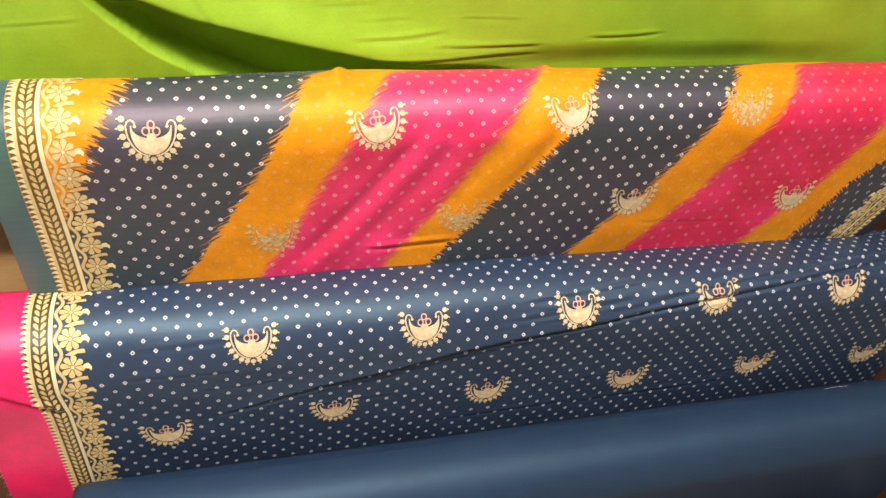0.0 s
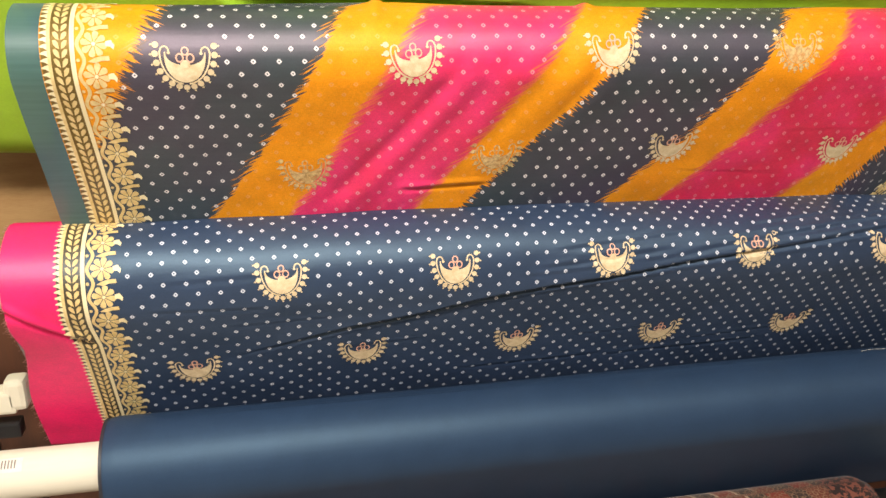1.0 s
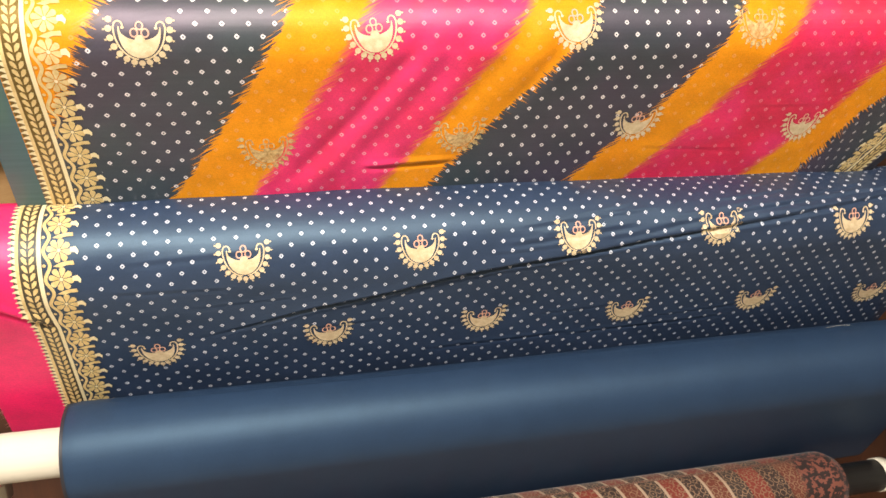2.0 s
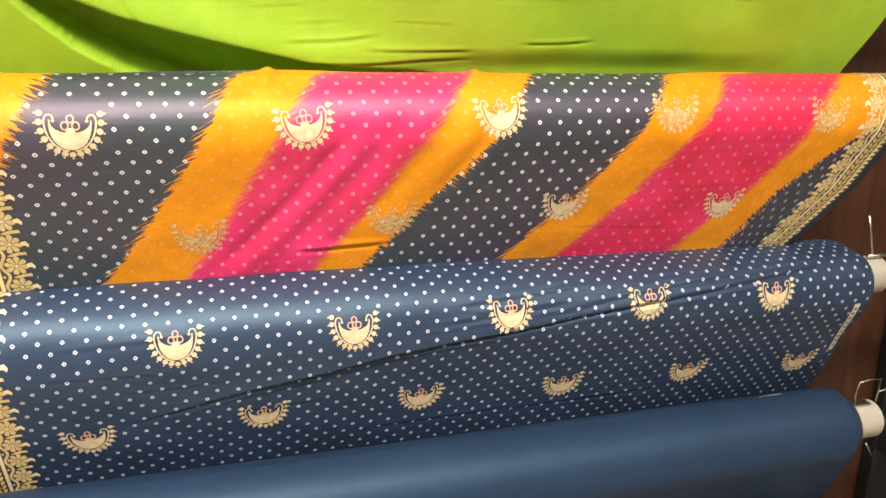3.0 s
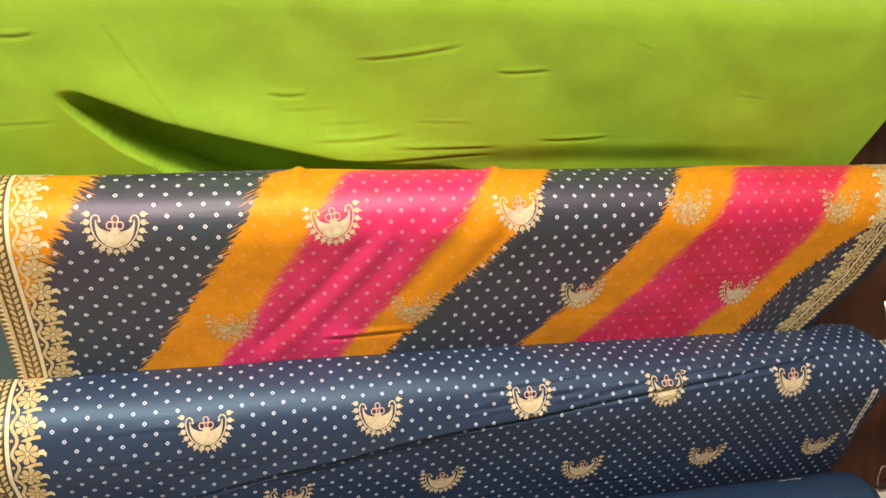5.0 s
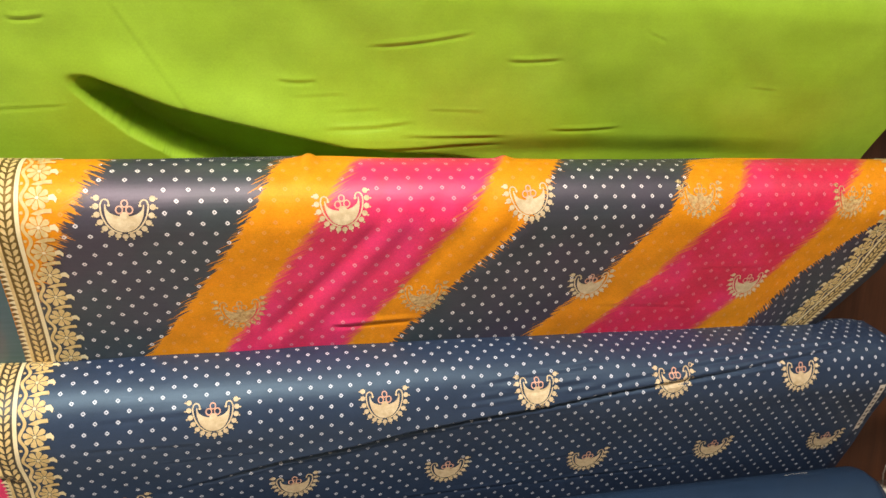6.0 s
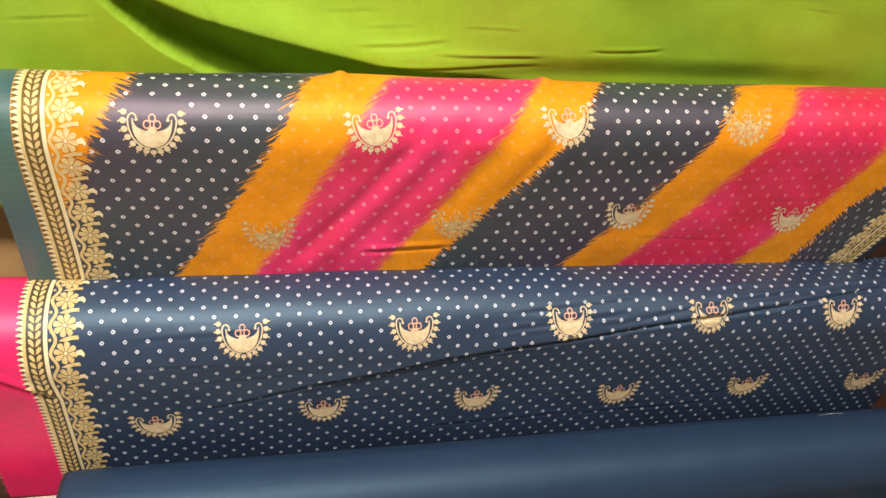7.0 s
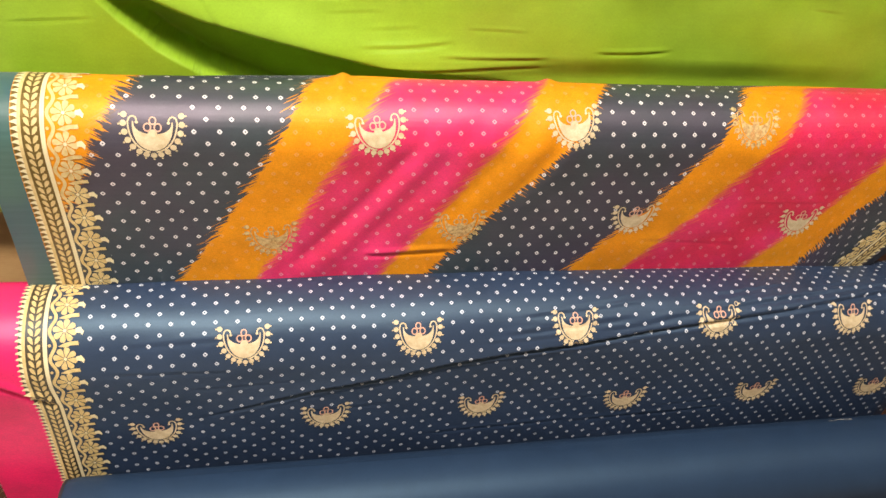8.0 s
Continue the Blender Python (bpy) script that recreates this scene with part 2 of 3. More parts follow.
def worn(name, a, b, scale, rough, metal, bump, bump_scale):
    """A print that has mostly rubbed off, so that the cloth shows through."""
    m = mottled(name, a, b, scale, rough, metal, bump, bump_scale)
    t = m.node_tree
    k, w = t.nodes.new("ShaderNodeTexNoise"), t.nodes.new("ShaderNodeMapRange")
    k.inputs["Scale"].default_value = 260.0
    w.inputs[1].default_value, w.inputs[2].default_value = 0.32, 0.66
    w.inputs[3].default_value, w.inputs[4].default_value = 0.40, 0.95
    t.links.new(t.nodes.new("ShaderNodeTexCoord").outputs["Object"], k.inputs["Vector"])
    t.links.new(k.outputs[0], w.inputs[0])
    t.links.new(w.outputs[0], t.nodes["Principled BSDF"].inputs["Alpha"])
    return m


MAT_NAVY = navy_print()
MAT_STRIPED = striped_print()
MAT_GREEN = plain_cloth("lime_green_satin", (0.32, 0.53, 0.024), (0.38, 0.60, 0.045), 0.42, 0.0)
MAT_PLAIN = plain_cloth("plain_navy_cotton", (0.017, 0.034, 0.070), (0.022, 0.043, 0.086), 0.50, 0.0, 0.2, (0.55, 0.82, 1.0))
MAT_BLOCK = block_print()
MAT_SHEER = sheer()
MAT_DUSK = mottled("dark_sheer_silk", (0.016, 0.017, 0.022), (0.030, 0.030, 0.038), 30.0, 0.5)
MAT_MOTIF = mottled("printed_pale_gold", (0.60, 0.44, 0.23), (0.86, 0.71, 0.46), 150.0, 0.42, 0.0, 0.5, 1400.0)
MAT_GOLD = mottled("printed_gold", (0.62, 0.43, 0.15), (0.84, 0.65, 0.31), 150.0, 0.42, 0.0, 0.5, 1400.0)
MAT_CREAM = mottled("cream_gold_line", (0.80, 0.66, 0.36), (0.88, 0.76, 0.48), 60.0, 0.42, 0.0, 0.2, 900.0)
MAT_FADED = worn("faded_gold", (0.66, 0.46, 0.17), (0.76, 0.60, 0.30), 60.0, 0.45, 0.0, 0.2, 900.0)
MAT_ROSE = mottled("rose_outline", (0.72, 0.38, 0.26), (0.80, 0.48, 0.34), 60.0, 0.45)
MAT_CARD = mottled("white_cardboard", (0.64, 0.59, 0.46), (0.72, 0.67, 0.54), 9.0, 0.6, 0.0, 0.15, 300.0, 0.3, (0.3, 3, 3))
MAT_CARD_IN = mottled("grey_cardboard", (0.22, 0.17, 0.12), (0.30, 0.24, 0.17), 30.0, 0.8)
MAT_BLACK = mottled("black_painted_steel", (0.010, 0.010, 0.011), (0.020, 0.019, 0.018), 12.0, 0.38, 0.0, 0.15, 150.0)
MAT_STEEL = mottled("bright_wire", (0.55, 0.52, 0.47), (0.68, 0.65, 0.60), 30.0, 0.3, 1.0)
MAT_IVORY = mottled("ivory_plastic", (0.62, 0.57, 0.42), (0.70, 0.65, 0.50), 8.0, 0.4)
MAT_PAPER = mottled("printed_paper", (0.66, 0.60, 0.50), (0.78, 0.72, 0.62), 80.0, 0.7)
MAT_INK = mottled("grey_ink", (0.16, 0.14, 0.12), (0.24, 0.21, 0.18), 80.0, 0.7)
MAT_WOOD = wood_panel()
MAT_BOARD = mottled("tan_plywood", (0.30, 0.17, 0.065), (0.42, 0.26, 0.11), 14.0, 0.5, 0.0, 0.2, 90.0, 0.4, (1, 6, 6))
MAT_WALL = mottled("painted_plaster", (0.36, 0.31, 0.25), (0.44, 0.38, 0.31), 2.0, 0.8, 0.0, 0.2, 60.0)
MAT_CEIL = mottled("white_ceiling_paint", (0.60, 0.59, 0.56), (0.66, 0.65, 0.62), 2.0, 0.85, 0.0, 0.2, 60.0)
MAT_FLOOR = mottled("beige_floor_tile", (0.27, 0.23, 0.19), (0.34, 0.29, 0.24), 3.0, 0.35)
MAT_FRINGE = mottled("frayed_thread", (0.72, 0.30, 0.32), (0.82, 0.50, 0.45), 90.0, 0.8)

glow = Net("lamp_diffuser")
glow.bsdf.inputs["Emission Color"].default_value = (1.0, 0.94, 0.84, 1)
glow.bsdf.inputs["Emission Strength"].default_value = 3.0
MAT_GLOW = glow.finish((0.9, 0.9, 0.88), 0.5)

# ---- builders ----


def mesh_object(name, verts, faces, mats, parent=None, slots=None, smooth=True):
    me = bpy.data.meshes.new(name)
    me.from_pydata([tuple(p) for p in verts], [], [tuple(f) for f in faces])
    for k in (mats if isinstance(mats, (list, tuple)) else [mats]):
        me.materials.append(k)
    if slots is not None:
        me.polygons.foreach_set("material_index", np.array(slots, dtype=np.int32))
    me.polygons.foreach_set("use_smooth", np.full(len(me.polygons), smooth))
    me.update()
    ob = new(name, me)
    if parent is not None:
        ob.parent = parent
    return ob


def part(name, bm, material, parent, label=""):
    me = bpy.data.meshes.new(name)
    bm.to_mesh(me)
    bm.free()
    me.materials.append(material)
    ob = new(name, me)
    ob.parent = parent
    return tagged(ob, label)


def box_bm(x0, x1, y0, y1, z0, z1, bevel=0.0, segments=2):
    bm = bmesh.new()
    bmesh.ops.create_cube(bm, size=1.0)
    for v in bm.verts:
        v.co = Vector(((x0 + x1) / 2 + v.co.x * (x1 - x0), (y0 + y1) / 2 + v.co.y * (y1 - y0), (z0 + z1) / 2 + v.co.z * (z1 - z0)))
    if bevel:
        bmesh.ops.bevel(bm, geom=bm.edges[:], offset=bevel, segments=segments, affect="EDGES", profile=0.6)
    return bm


def wire_bm(points, radius, sides=8):
    """A round wire along a line of points."""
    bm = bmesh.new()
    pts = [Vector(p) for p in points]
    rings = []
    for i, p in enumerate(pts):
        d = (pts[min(i + 1, len(pts) - 1)] - pts[max(i - 1, 0)]).normalized()
        a = d.orthogonal().normalized()
        b = d.cross(a)
        rings.append([bm.verts.new(p + radius * (math.cos(k * math.tau / sides) * a + math.sin(k * math.tau / sides) * b)) for k in range(sides)])
    for r, s in zip(rings, rings[1:]):
        for k in range(sides):
            j = (k + 1) % sides
            bm.faces.new((r[k], r[j], s[j], s[k]))
    bm.faces.new(rings[0][::-1])
    bm.faces.new(rings[-1])
    for f in bm.faces:
        f.smooth = True
    return bm


def lathe_x(profile, sides, cy, cz):
    """Turns (x, radius) pairs round a line along x."""
    bm = bmesh.new()
    rings = [[bm.verts.new((x, cy + r * math.cos(k * math.tau / sides), cz + r * math.sin(k * math.tau / sides))) for k in range(sides)] for x, r in profile]
    for r, s in zip(rings, rings[1:]):
        for k in range(sides):
            j = (k + 1) % sides
            bm.faces.new((r[k], s[k], s[j], r[j]))
    for f in bm.faces:
        f.smooth = True
    bmesh.ops.recalc_face_normals(bm, faces=bm.faces[:])
    return bm


def smoothstep(a, b, x):
    t = np.clip((x - a) / (b - a), 0.0, 1.0)
    return t * t * (3 - 2 * t)


def ripple(u, v, seed, scale, amount):
    """Gentle uneven swell of the cloth."""
    r = np.random.RandomState(seed)
    out = np.zeros(np.broadcast(u, v).shape)
    for k in range(9):
        fu, fv = r.uniform(1.0, 5.0) * scale, r.uniform(2.0, 9.0) * scale
        out += np.sin(fu * u + fv * v * r.choice([-1, 1]) + r.uniform(0, 6.28)) / 9
    return out * amount * 2.0


def crease(u, v, a, b, width, depth, bow=0.0):
    """A pinched line from a to b: a groove with a small lip beside it."""
    ax, ay = a
    dx, dy = b[0] - ax, b[1] - ay
    length = math.hypot(dx, dy)
    s = ((u - ax) * dx + (v - ay) * dy) / length ** 2
    d = ((u - ax) * -dy + (v - ay) * dx) / length - bow * np.sin(np.clip(s, 0, 1) * math.pi)
    fade = smoothstep(-0.05, 0.2, s) * (1 - smoothstep(0.8, 1.05, s))
    return fade * depth * (-np.exp(-(d / width) ** 2) + 0.7 * np.exp(-((d + 1.8 * width) / (1.4 * width)) ** 2))


class Roll:
    """Cloth wound on a tube and sagging behind it: the outline round a large upper and a small lower circle."""

    def __init__(self, cy, cz, r1, tail, r2, lean=26.0, u0=-0.3, u1=0.85, relief=None, shift=None):
        th = radians(lean)
        self.c1, self.r1, self.r2, self.tail = np.array((cy, cz)), r1, r2, tail
        nf = np.array((-math.cos(th), -math.sin(th)))
        t1 = self.c1 + r1 * nf
        t2 = t1 + tail * np.array((math.sin(th), -math.cos(th)))
        self.c2, self.nf, self.t1, self.t2 = t2 - r2 * nf, nf, t1, t2
        axis = self.c2 - self.c1
        axis = axis / np.hypot(*axis)
        nb = 2 * nf.dot(axis) * axis - nf
        self.af = math.pi / 2 + th
        ang_f = math.atan2(nf[1], nf[0]) % math.tau
        ang_b = math.atan2(nb[1], nb[0]) % math.tau
        self.ang_f = ang_f
        self.low = (ang_b - ang_f) % math.tau
        self.b1, self.b2 = self.c1 + r1 * nb, self.c2 + r2 * nb
        self.cuts = np.cumsum([r1 * self.af, tail, r2 * self.low, tail, r1 * ((math.pi / 2 - ang_b) % math.tau)])
        self.round = self.cuts[-1]
        self.nb, self.ang_b = nb, ang_b
        self.u0, self.u1, self.relief, self.shift = u0, u1, relief, shift

    def outline(self, v):
        v = np.mod(np.asarray(v, dtype=float), self.round)
        c = self.cuts
        y, z, ny, nz = (np.zeros_like(v) for _ in range(4))

        def arc(k, centre, r, ang):
            y[k], z[k] = centre[0] + r * np.cos(ang), centre[1] + r * np.sin(ang)
            ny[k], nz[k] = np.cos(ang), np.sin(ang)

        k = v <= c[0]
        arc(k, self.c1, self.r1, math.pi / 2 + v[k] / self.r1)
        k = (v > c[0]) & (v <= c[1])
        f = (v[k] - c[0]) / self.tail
        y[k], z[k] = self.t1[0] + f * (self.t2[0] - self.t1[0]), self.t1[1] + f * (self.t2[1] - self.t1[1])
        ny[k], nz[k] = self.nf
        k = (v > c[1]) & (v <= c[2])
        arc(k, self.c2, self.r2, self.ang_f + (v[k] - c[1]) / self.r2)
        k = (v > c[2]) & (v <= c[3])
        f = (v[k] - c[2]) / self.tail
        y[k], z[k] = self.b2[0] + f * (self.b1[0] - self.b2[0]), self.b2[1] + f * (self.b1[1] - self.b2[1])
        ny[k], nz[k] = self.nb
        k = v > c[3]
        arc(k, self.c1, self.r1, self.ang_b + (v[k] - c[3]) / self.r1)
        return y, z, ny, nz

    def at(self, u, v, lift=0.0):
        u, v = np.broadcast_arrays(np.asarray(u, float), np.asarray(v, float))
        y, z, ny, nz = self.outline(v)
        h = lift + (self.relief(u, v) if self.relief else 0.0)
        x = u + (self.shift(u, v) if self.shift else 0.0)
        return np.stack((x, y + ny * h, z + nz * h), -1)

    def sheet(self, name, us, vs, material, parent, closed=True, lift=0.0, stripes=None, label=""):
        uu, vv = np.meshgrid(us, vs, indexing="ij")
        p = self.at(uu, vv, lift)
        nu, nv = uu.shape
        i, j = np.meshgrid(np.arange(nu - 1), np.arange(nv if closed else nv - 1), indexing="ij")
        j2 = (j + 1) % nv
        faces = np.stack((i * nv + j, i * nv + j2, (i + 1) * nv + j2, (i + 1) * nv + j), -1).reshape(-1, 4)
        ob = mesh_object(name, p.reshape(-1, 3), faces.tolist(), material, parent)
        ww = stripes(p[..., 0], vv) if stripes else np.zeros_like(uu)
        att = ob.data.attributes.new("print", "FLOAT_VECTOR", "POINT")
        att.data.foreach_set("vector", np.stack((uu, vv, ww), -1).astype(np.float32).ravel())
        return tagged(ob, label)

    def steps(self, fine, coarse, front):
        """Places round the outline: fine at the front, coarse behind."""
        return np.concatenate((np.arange(0, front, fine), np.arange(front, self.round - 0.08, coarse), np.arange(self.round - 0.08, self.round - fine * 0.5, fine)))

    def cap(self, u, material, parent, inset=0.006, label=""):
        """The end of the winding, in rings that show its layers."""
        vs = np.linspace(0, self.round, 72, endpoint=False)
        y, z, ny, nz = self.outline(vs)
        mid = (self.c1 + self.c2) / 2
        rings, verts, faces = 9, [], []
        for k in range(rings):
            f = 1 - 0.96 * k / (rings - 1)
            x = u + (inset if u < 0.3 else -inset) * (0.3 + (k % 2) * 0.7)
            off = self.relief(np.full_like(vs, u), vs) - 0.002 if self.relief else -0.001
            verts += [(x, mid[0] + (yy + a * o - mid[0]) * f, mid[1] + (zz + b * o - mid[1]) * f) for yy, zz, a, b, o in zip(y, z, ny, nz, np.broadcast_to(off, vs.shape))]
        for k in range(rings - 1):
            for j in range(72):
                j2 = (j + 1) % 72
                faces.append((k * 72 + j, k * 72 + j2, (k + 1) * 72 + j2, (k + 1) * 72 + j))
        faces.append([(rings - 1) * 72 + j for j in range(72)])
        return tagged(mesh_object("roll_end", verts, faces, material, parent, smooth=False), label)


class Decal:
    """Flat printed shapes gathered in one mesh that follows a roll's surface."""

    def __init__(self, roll, lift):
        self.roll, self.lift = roll, lift
        self.uv, self.faces, self.slots, self.up = [], [], [], []
        self.layer = 0

    def poly(self, pts, slot=0):
        n = len(self.uv)
        self.uv += list(pts)
        self.up += [self.layer] * len(pts)
        self.faces.append(list(range(n, n + len(pts))))
        self.slots.append(slot)

    def strip(self, a, b, slot=0):
        n = len(self.uv)
        k = len(a)
        self.uv += list(a) + list(b)
        self.up += [self.layer] * (2 * k)
        for i in range(k - 1):
            self.faces.append((n + i, n + i + 1, n + k + i + 1, n + k + i))
            self.slots.append(slot)

    def disc(self, cx, cy, rx, ry, turn=0.0, slot=0, sides=10, point=0.0):
        c, s = math.cos(turn), math.sin(turn)
        pts = []
        for k in range(sides):
            a = k * math.tau / sides
            px, py = rx * math.cos(a) * (1 + point * max(0.0, math.cos(a)) ** 3), ry * math.sin(a)
            pts.append((cx + c * px - s * py, cy + s * px + c * py))
        self.poly(pts, slot)

    def line(self, pts, width, slot=0):
        a, b = [], []
        for i, p in enumerate(pts):
            q, r = pts[max(i - 1, 0)], pts[min(i + 1, len(pts) - 1)]
            dx, dy = r[0] - q[0], r[1] - q[1]
            d = math.hypot(dx, dy) or 1.0
            a.append((p[0] - dy / d * width / 2, p[1] + dx / d * width / 2))
            b.append((p[0] + dy / d * width / 2, p[1] - dx / d * width / 2))
        self.strip(a, b, slot)

    def build(self, name, mats, parent, label=""):
        uv = np.array(self.uv)
        p = self.roll.at(uv[:, 0], uv[:, 1], self.lift + 0.00012 * np.array(self.up))
        return tagged(mesh_object(name, p, self.faces, mats, parent, self.slots), label)


def motif(roll, u0, v0, w, h, parent, mats, turn=0.0):
    """A gold crescent with two curling necks, a ring of drops and a small trefoil."""
    d = Decal(roll, 0.0005)
    c, s = math.cos(turn), math.sin(turn)

    def q(a, b):
        x, y = a * w, (b - 0.36) * h / 0.70
        return (u0 + c * x - s * y, v0 + s * x + c * y)

    inner = [q(0.285 * math.cos(t), 0.100 + 0.190 * abs(math.sin(t)) ** 0.8) for t in np.linspace(0.0, math.pi, 21)]
    outer = [q(0.305 * math.cos(t) * (1 + 0.10 * math.sin(t)), 0.100 + 0.455 * math.sin(t)) for t in np.linspace(0.0, math.pi, 21)]
    for k in range(5):
        rows = [[(a[0] + (b[0] - a[0]) * f, a[1] + (b[1] - a[1]) * f) for a, b in zip(inner, outer)] for f in (k / 5, (k + 1) / 5)]
        d.strip(*rows)
    n = 15
    for i in range(n):
        t = -0.20 + (math.pi + 0.40) * i / (n - 1)
        px, py = 0.438 * math.cos(t), 0.105 + 0.530 * math.sin(t)
        out = math.atan2(math.sin(t) * h / 0.70, math.cos(t) * w) + turn
        d.disc(*q(px, py), 0.050 * w, 0.050 * w, out, 0, 10, 0.06)
    d.layer = 1
    for sg in (-1, 1):
        neck = [q(sg * (0.370 * math.cos(t)), 0.10 + 0.478 * math.sin(t)) for t in np.linspace(1.45, 0.0, 9)]
        neck += [q(sg * (0.300 + 0.062 * math.cos(t)), 0.09 - 0.070 * math.sin(t)) for t in np.linspace(0.0, 3.4, 7)]
        d.line(neck, 0.026 * w)
    for i in range(n):
        t = -0.20 + (math.pi + 0.40) * i / (n - 1)
        d.disc(*q(0.505 * math.cos(t), 0.115 + 0.590 * math.sin(t)), 0.019 * w, 0.017 * w, 0, 0, 6)
    d.layer = 2
    d.disc(*q(0.0, 0.275), 0.072 * w, 0.062 * w, 0, 0, 10)
    for sg in (-1, 1):
        d.disc(*q(sg * 0.238, 0.115), 0.026 * w, 0.022 * w)
    for k, (a, b, r) in enumerate(((0.0, 0.085, 0.055), (-0.078, 0.185, 0.058), (0.078, 0.185, 0.058))):
        d.layer = 3 + k
        ring = [q(a + r * 0.9 * math.cos(t), b + r * math.sin(t)) for t in np.linspace(0, math.tau, 13)]
        d.line(ring, 0.024 * w, 1)
    return d.build("printed_motif", mats, parent)


def border(roll, u_edge, side, v0, v1, width, parent, mats, flower=0.0285):
    """A gold selvage: saw edge, band, leaf chain, line, wave and rosettes. side: +1 where it grows towards +x."""
    k = width / 0.067
    d = Decal(roll, 0.0004)

    def q(a, v):
        return (u_edge + side * a * k, v)

    p = 0.0062
    for i in range(int((v1 - v0) / p)):
        v = v0 + i * p
        d.poly([q(0.0066, v + p * 0.04), q(0.0034, v + p * 0.14), q(0.0, v + p * 0.42), q(0.0006, v + p * 0.56), q(0.0038, v + p * 0.64), q(0.0066, v + p * 0.92)], 1)
    rows = np.arange(v0, v1, 0.004)
    d.strip([q(0.0066, v) for v in rows], [q(0.0098, v) for v in rows])
    d.strip([q(0.0268, v) for v in rows], [q(0.0310, v) for v in rows], 1)
    p = 0.0080
    for i in range(int((v1 - v0) / p)):
        v = v0 + (i + 0.5) * p
        for sg in (-1, 1):
            c = 0.0184
            d.poly([q(c + sg * 0.0007, v + 0.0043), q(c + sg * 0.0034, v + 0.0030), q(c + sg * 0.0058, v + 0.0002), q(c + sg * 0.0064, v - 0.0034), q(c + sg * 0.0040, v - 0.0038), q(c + sg * 0.0014, v - 0.0012)])
    wave = [q(0.0362 + 0.0028 * math.cos((v - v0) / flower * math.tau), v) for v in np.arange(v0, v1, 0.002)]
    d.line(wave, 0.0034 * k)
    for i in range(int((v1 - v0) / flower)):
        v = v0 + (i + 0.5) * flower
        u, _ = q(0.0483, v)
        d.layer = 1
        for j in range(8):
            t = j * math.tau / 8 + 0.2
            wedge = ((0.0022, -14), (0.0080, -20), (0.0108, -16), (0.0120, -6), (0.0120, 6), (0.0108, 16), (0.0080, 20), (0.0022, 14))
            d.poly([(u + side * r * k * math.cos(t + radians(a)), v + r * math.sin(t + radians(a))) for r, a in wedge])
        d.layer = 3
        d.disc(u, v, 0.0020 * k, 0.0020, 0, 1, 6)
        d.poly([q(0.0590, v - 0.0022), q(0.0640, v - 0.0034), q(0.0672, v + 0.0012), q(0.0660, v + 0.0052), q(0.0636, v + 0.0026), q(0.0590, v + 0.0022)], 1)
        e = v + flower / 2
        d.poly([q(0.0420, e + 0.0012), q(0.0480, e - 0.0018), q(0.0540, e - 0.0034), q(0.0615, e - 0.0036), q(0.0622, e + 0.0004), q(0.0545, e + 0.0006), q(0.0490, e + 0.0026)])
        d.disc(q(0.0336, e)[0], e, 0.0017 * k, 0.0017, 0, 0, 8)
    d.layer = 0
    return d.build("gold_border", mats, parent, "printed gold floral border")


def cardboard_tube(cy, cz, r, x0, x1, parent=None, label=""):
    ob = part("tube", lathe_x([(x0 + 0.002, r * 0.88), (x0, r * 0.9), (x0, r - 0.0012), (x0 + 0.0012, r), (x1 - 0.0012, r), (x1, r - 0.0012), (x1, r * 0.9), (x1 - 0.002, r * 0.88), (x1 - 0.04, r * 0.88), (x0 + 0.04, r * 0.88), (x0 + 0.002, r * 0.88)], 40, cy, cz), MAT_CARD, parent, label)
    return ob


def thing(name, x, y, z, label, category, group=""):
    ob = new(name)
    ob.location = (x, y, z)
    return tagged(ob, label, category, group)


def settle(root):
    """Keeps the parts where they were drawn, under a root that stands elsewhere."""
    for child in root.children:
        child.matrix_parent_inverse = Matrix.Translation(-Vector(root.location))
    return root


# ---- the room: unseen shell, plain walls added for fill light ----
X0, X1, Y0, Y1, H = -2.6, 2.9, -3.2, 1.16, 2.45


def slab(name, x0, x1, y0, y1, z0, z1, mat, label):
    bm = box_bm(x0, x1, y0, y1, z0, z1)
    me = bpy.data.meshes.new(name)
    bm.to_mesh(me)
    bm.free()
    me.materials.append(mat)
    return tagged(new(name, me), label, name.split("_")[0], "", "structure")


slab("floor", X0 - 0.1, X1 + 0.1, Y0 - 0.1, Y1 + 0.1, -0.1, 0.0, MAT_FLOOR, "beige tiled shop floor")
slab("ceiling", X0 - 0.1, X1 + 0.1, Y0 - 0.1, Y1 + 0.1, H, H + 0.1, MAT_CEIL, "plain white painted shop ceiling")
slab("wall_north", X0 - 0.1, X1 + 0.1, Y1, Y1 + 0.1, 0.0, H, MAT_WALL, "cream plaster wall behind the cloth rack")
slab("wall_south", X0 - 0.1, X1 + 0.1, Y0 - 0.1, Y0, 0.0, H, MAT_WALL, "unseen cream plaster wall across the shop, added for fill")
slab("wall_west", X0 - 0.1, X0, Y0, Y1, 0.0, H, MAT_WALL, "unseen cream plaster side wall, added for fill")
slab("wall_east", X1, X1 + 0.1, Y0, Y1, 0.0, H, MAT_WALL, "unseen cream plaster side wall, added for fill")

# Unseen fittings drawn round those lamps.
for lx, ly in LAMP_SPOTS:
    lamp = thing("ceiling_light", lx, ly, H, "unseen white twin-tube fluorescent fitting on the ceiling", "ceiling light", "ceiling lights")
    part("housing", box_bm(lx - 0.63, lx + 0.63, ly - 0.20, ly + 0.20, 2.39, H - 0.002, 0.008), MAT_IVORY, lamp)
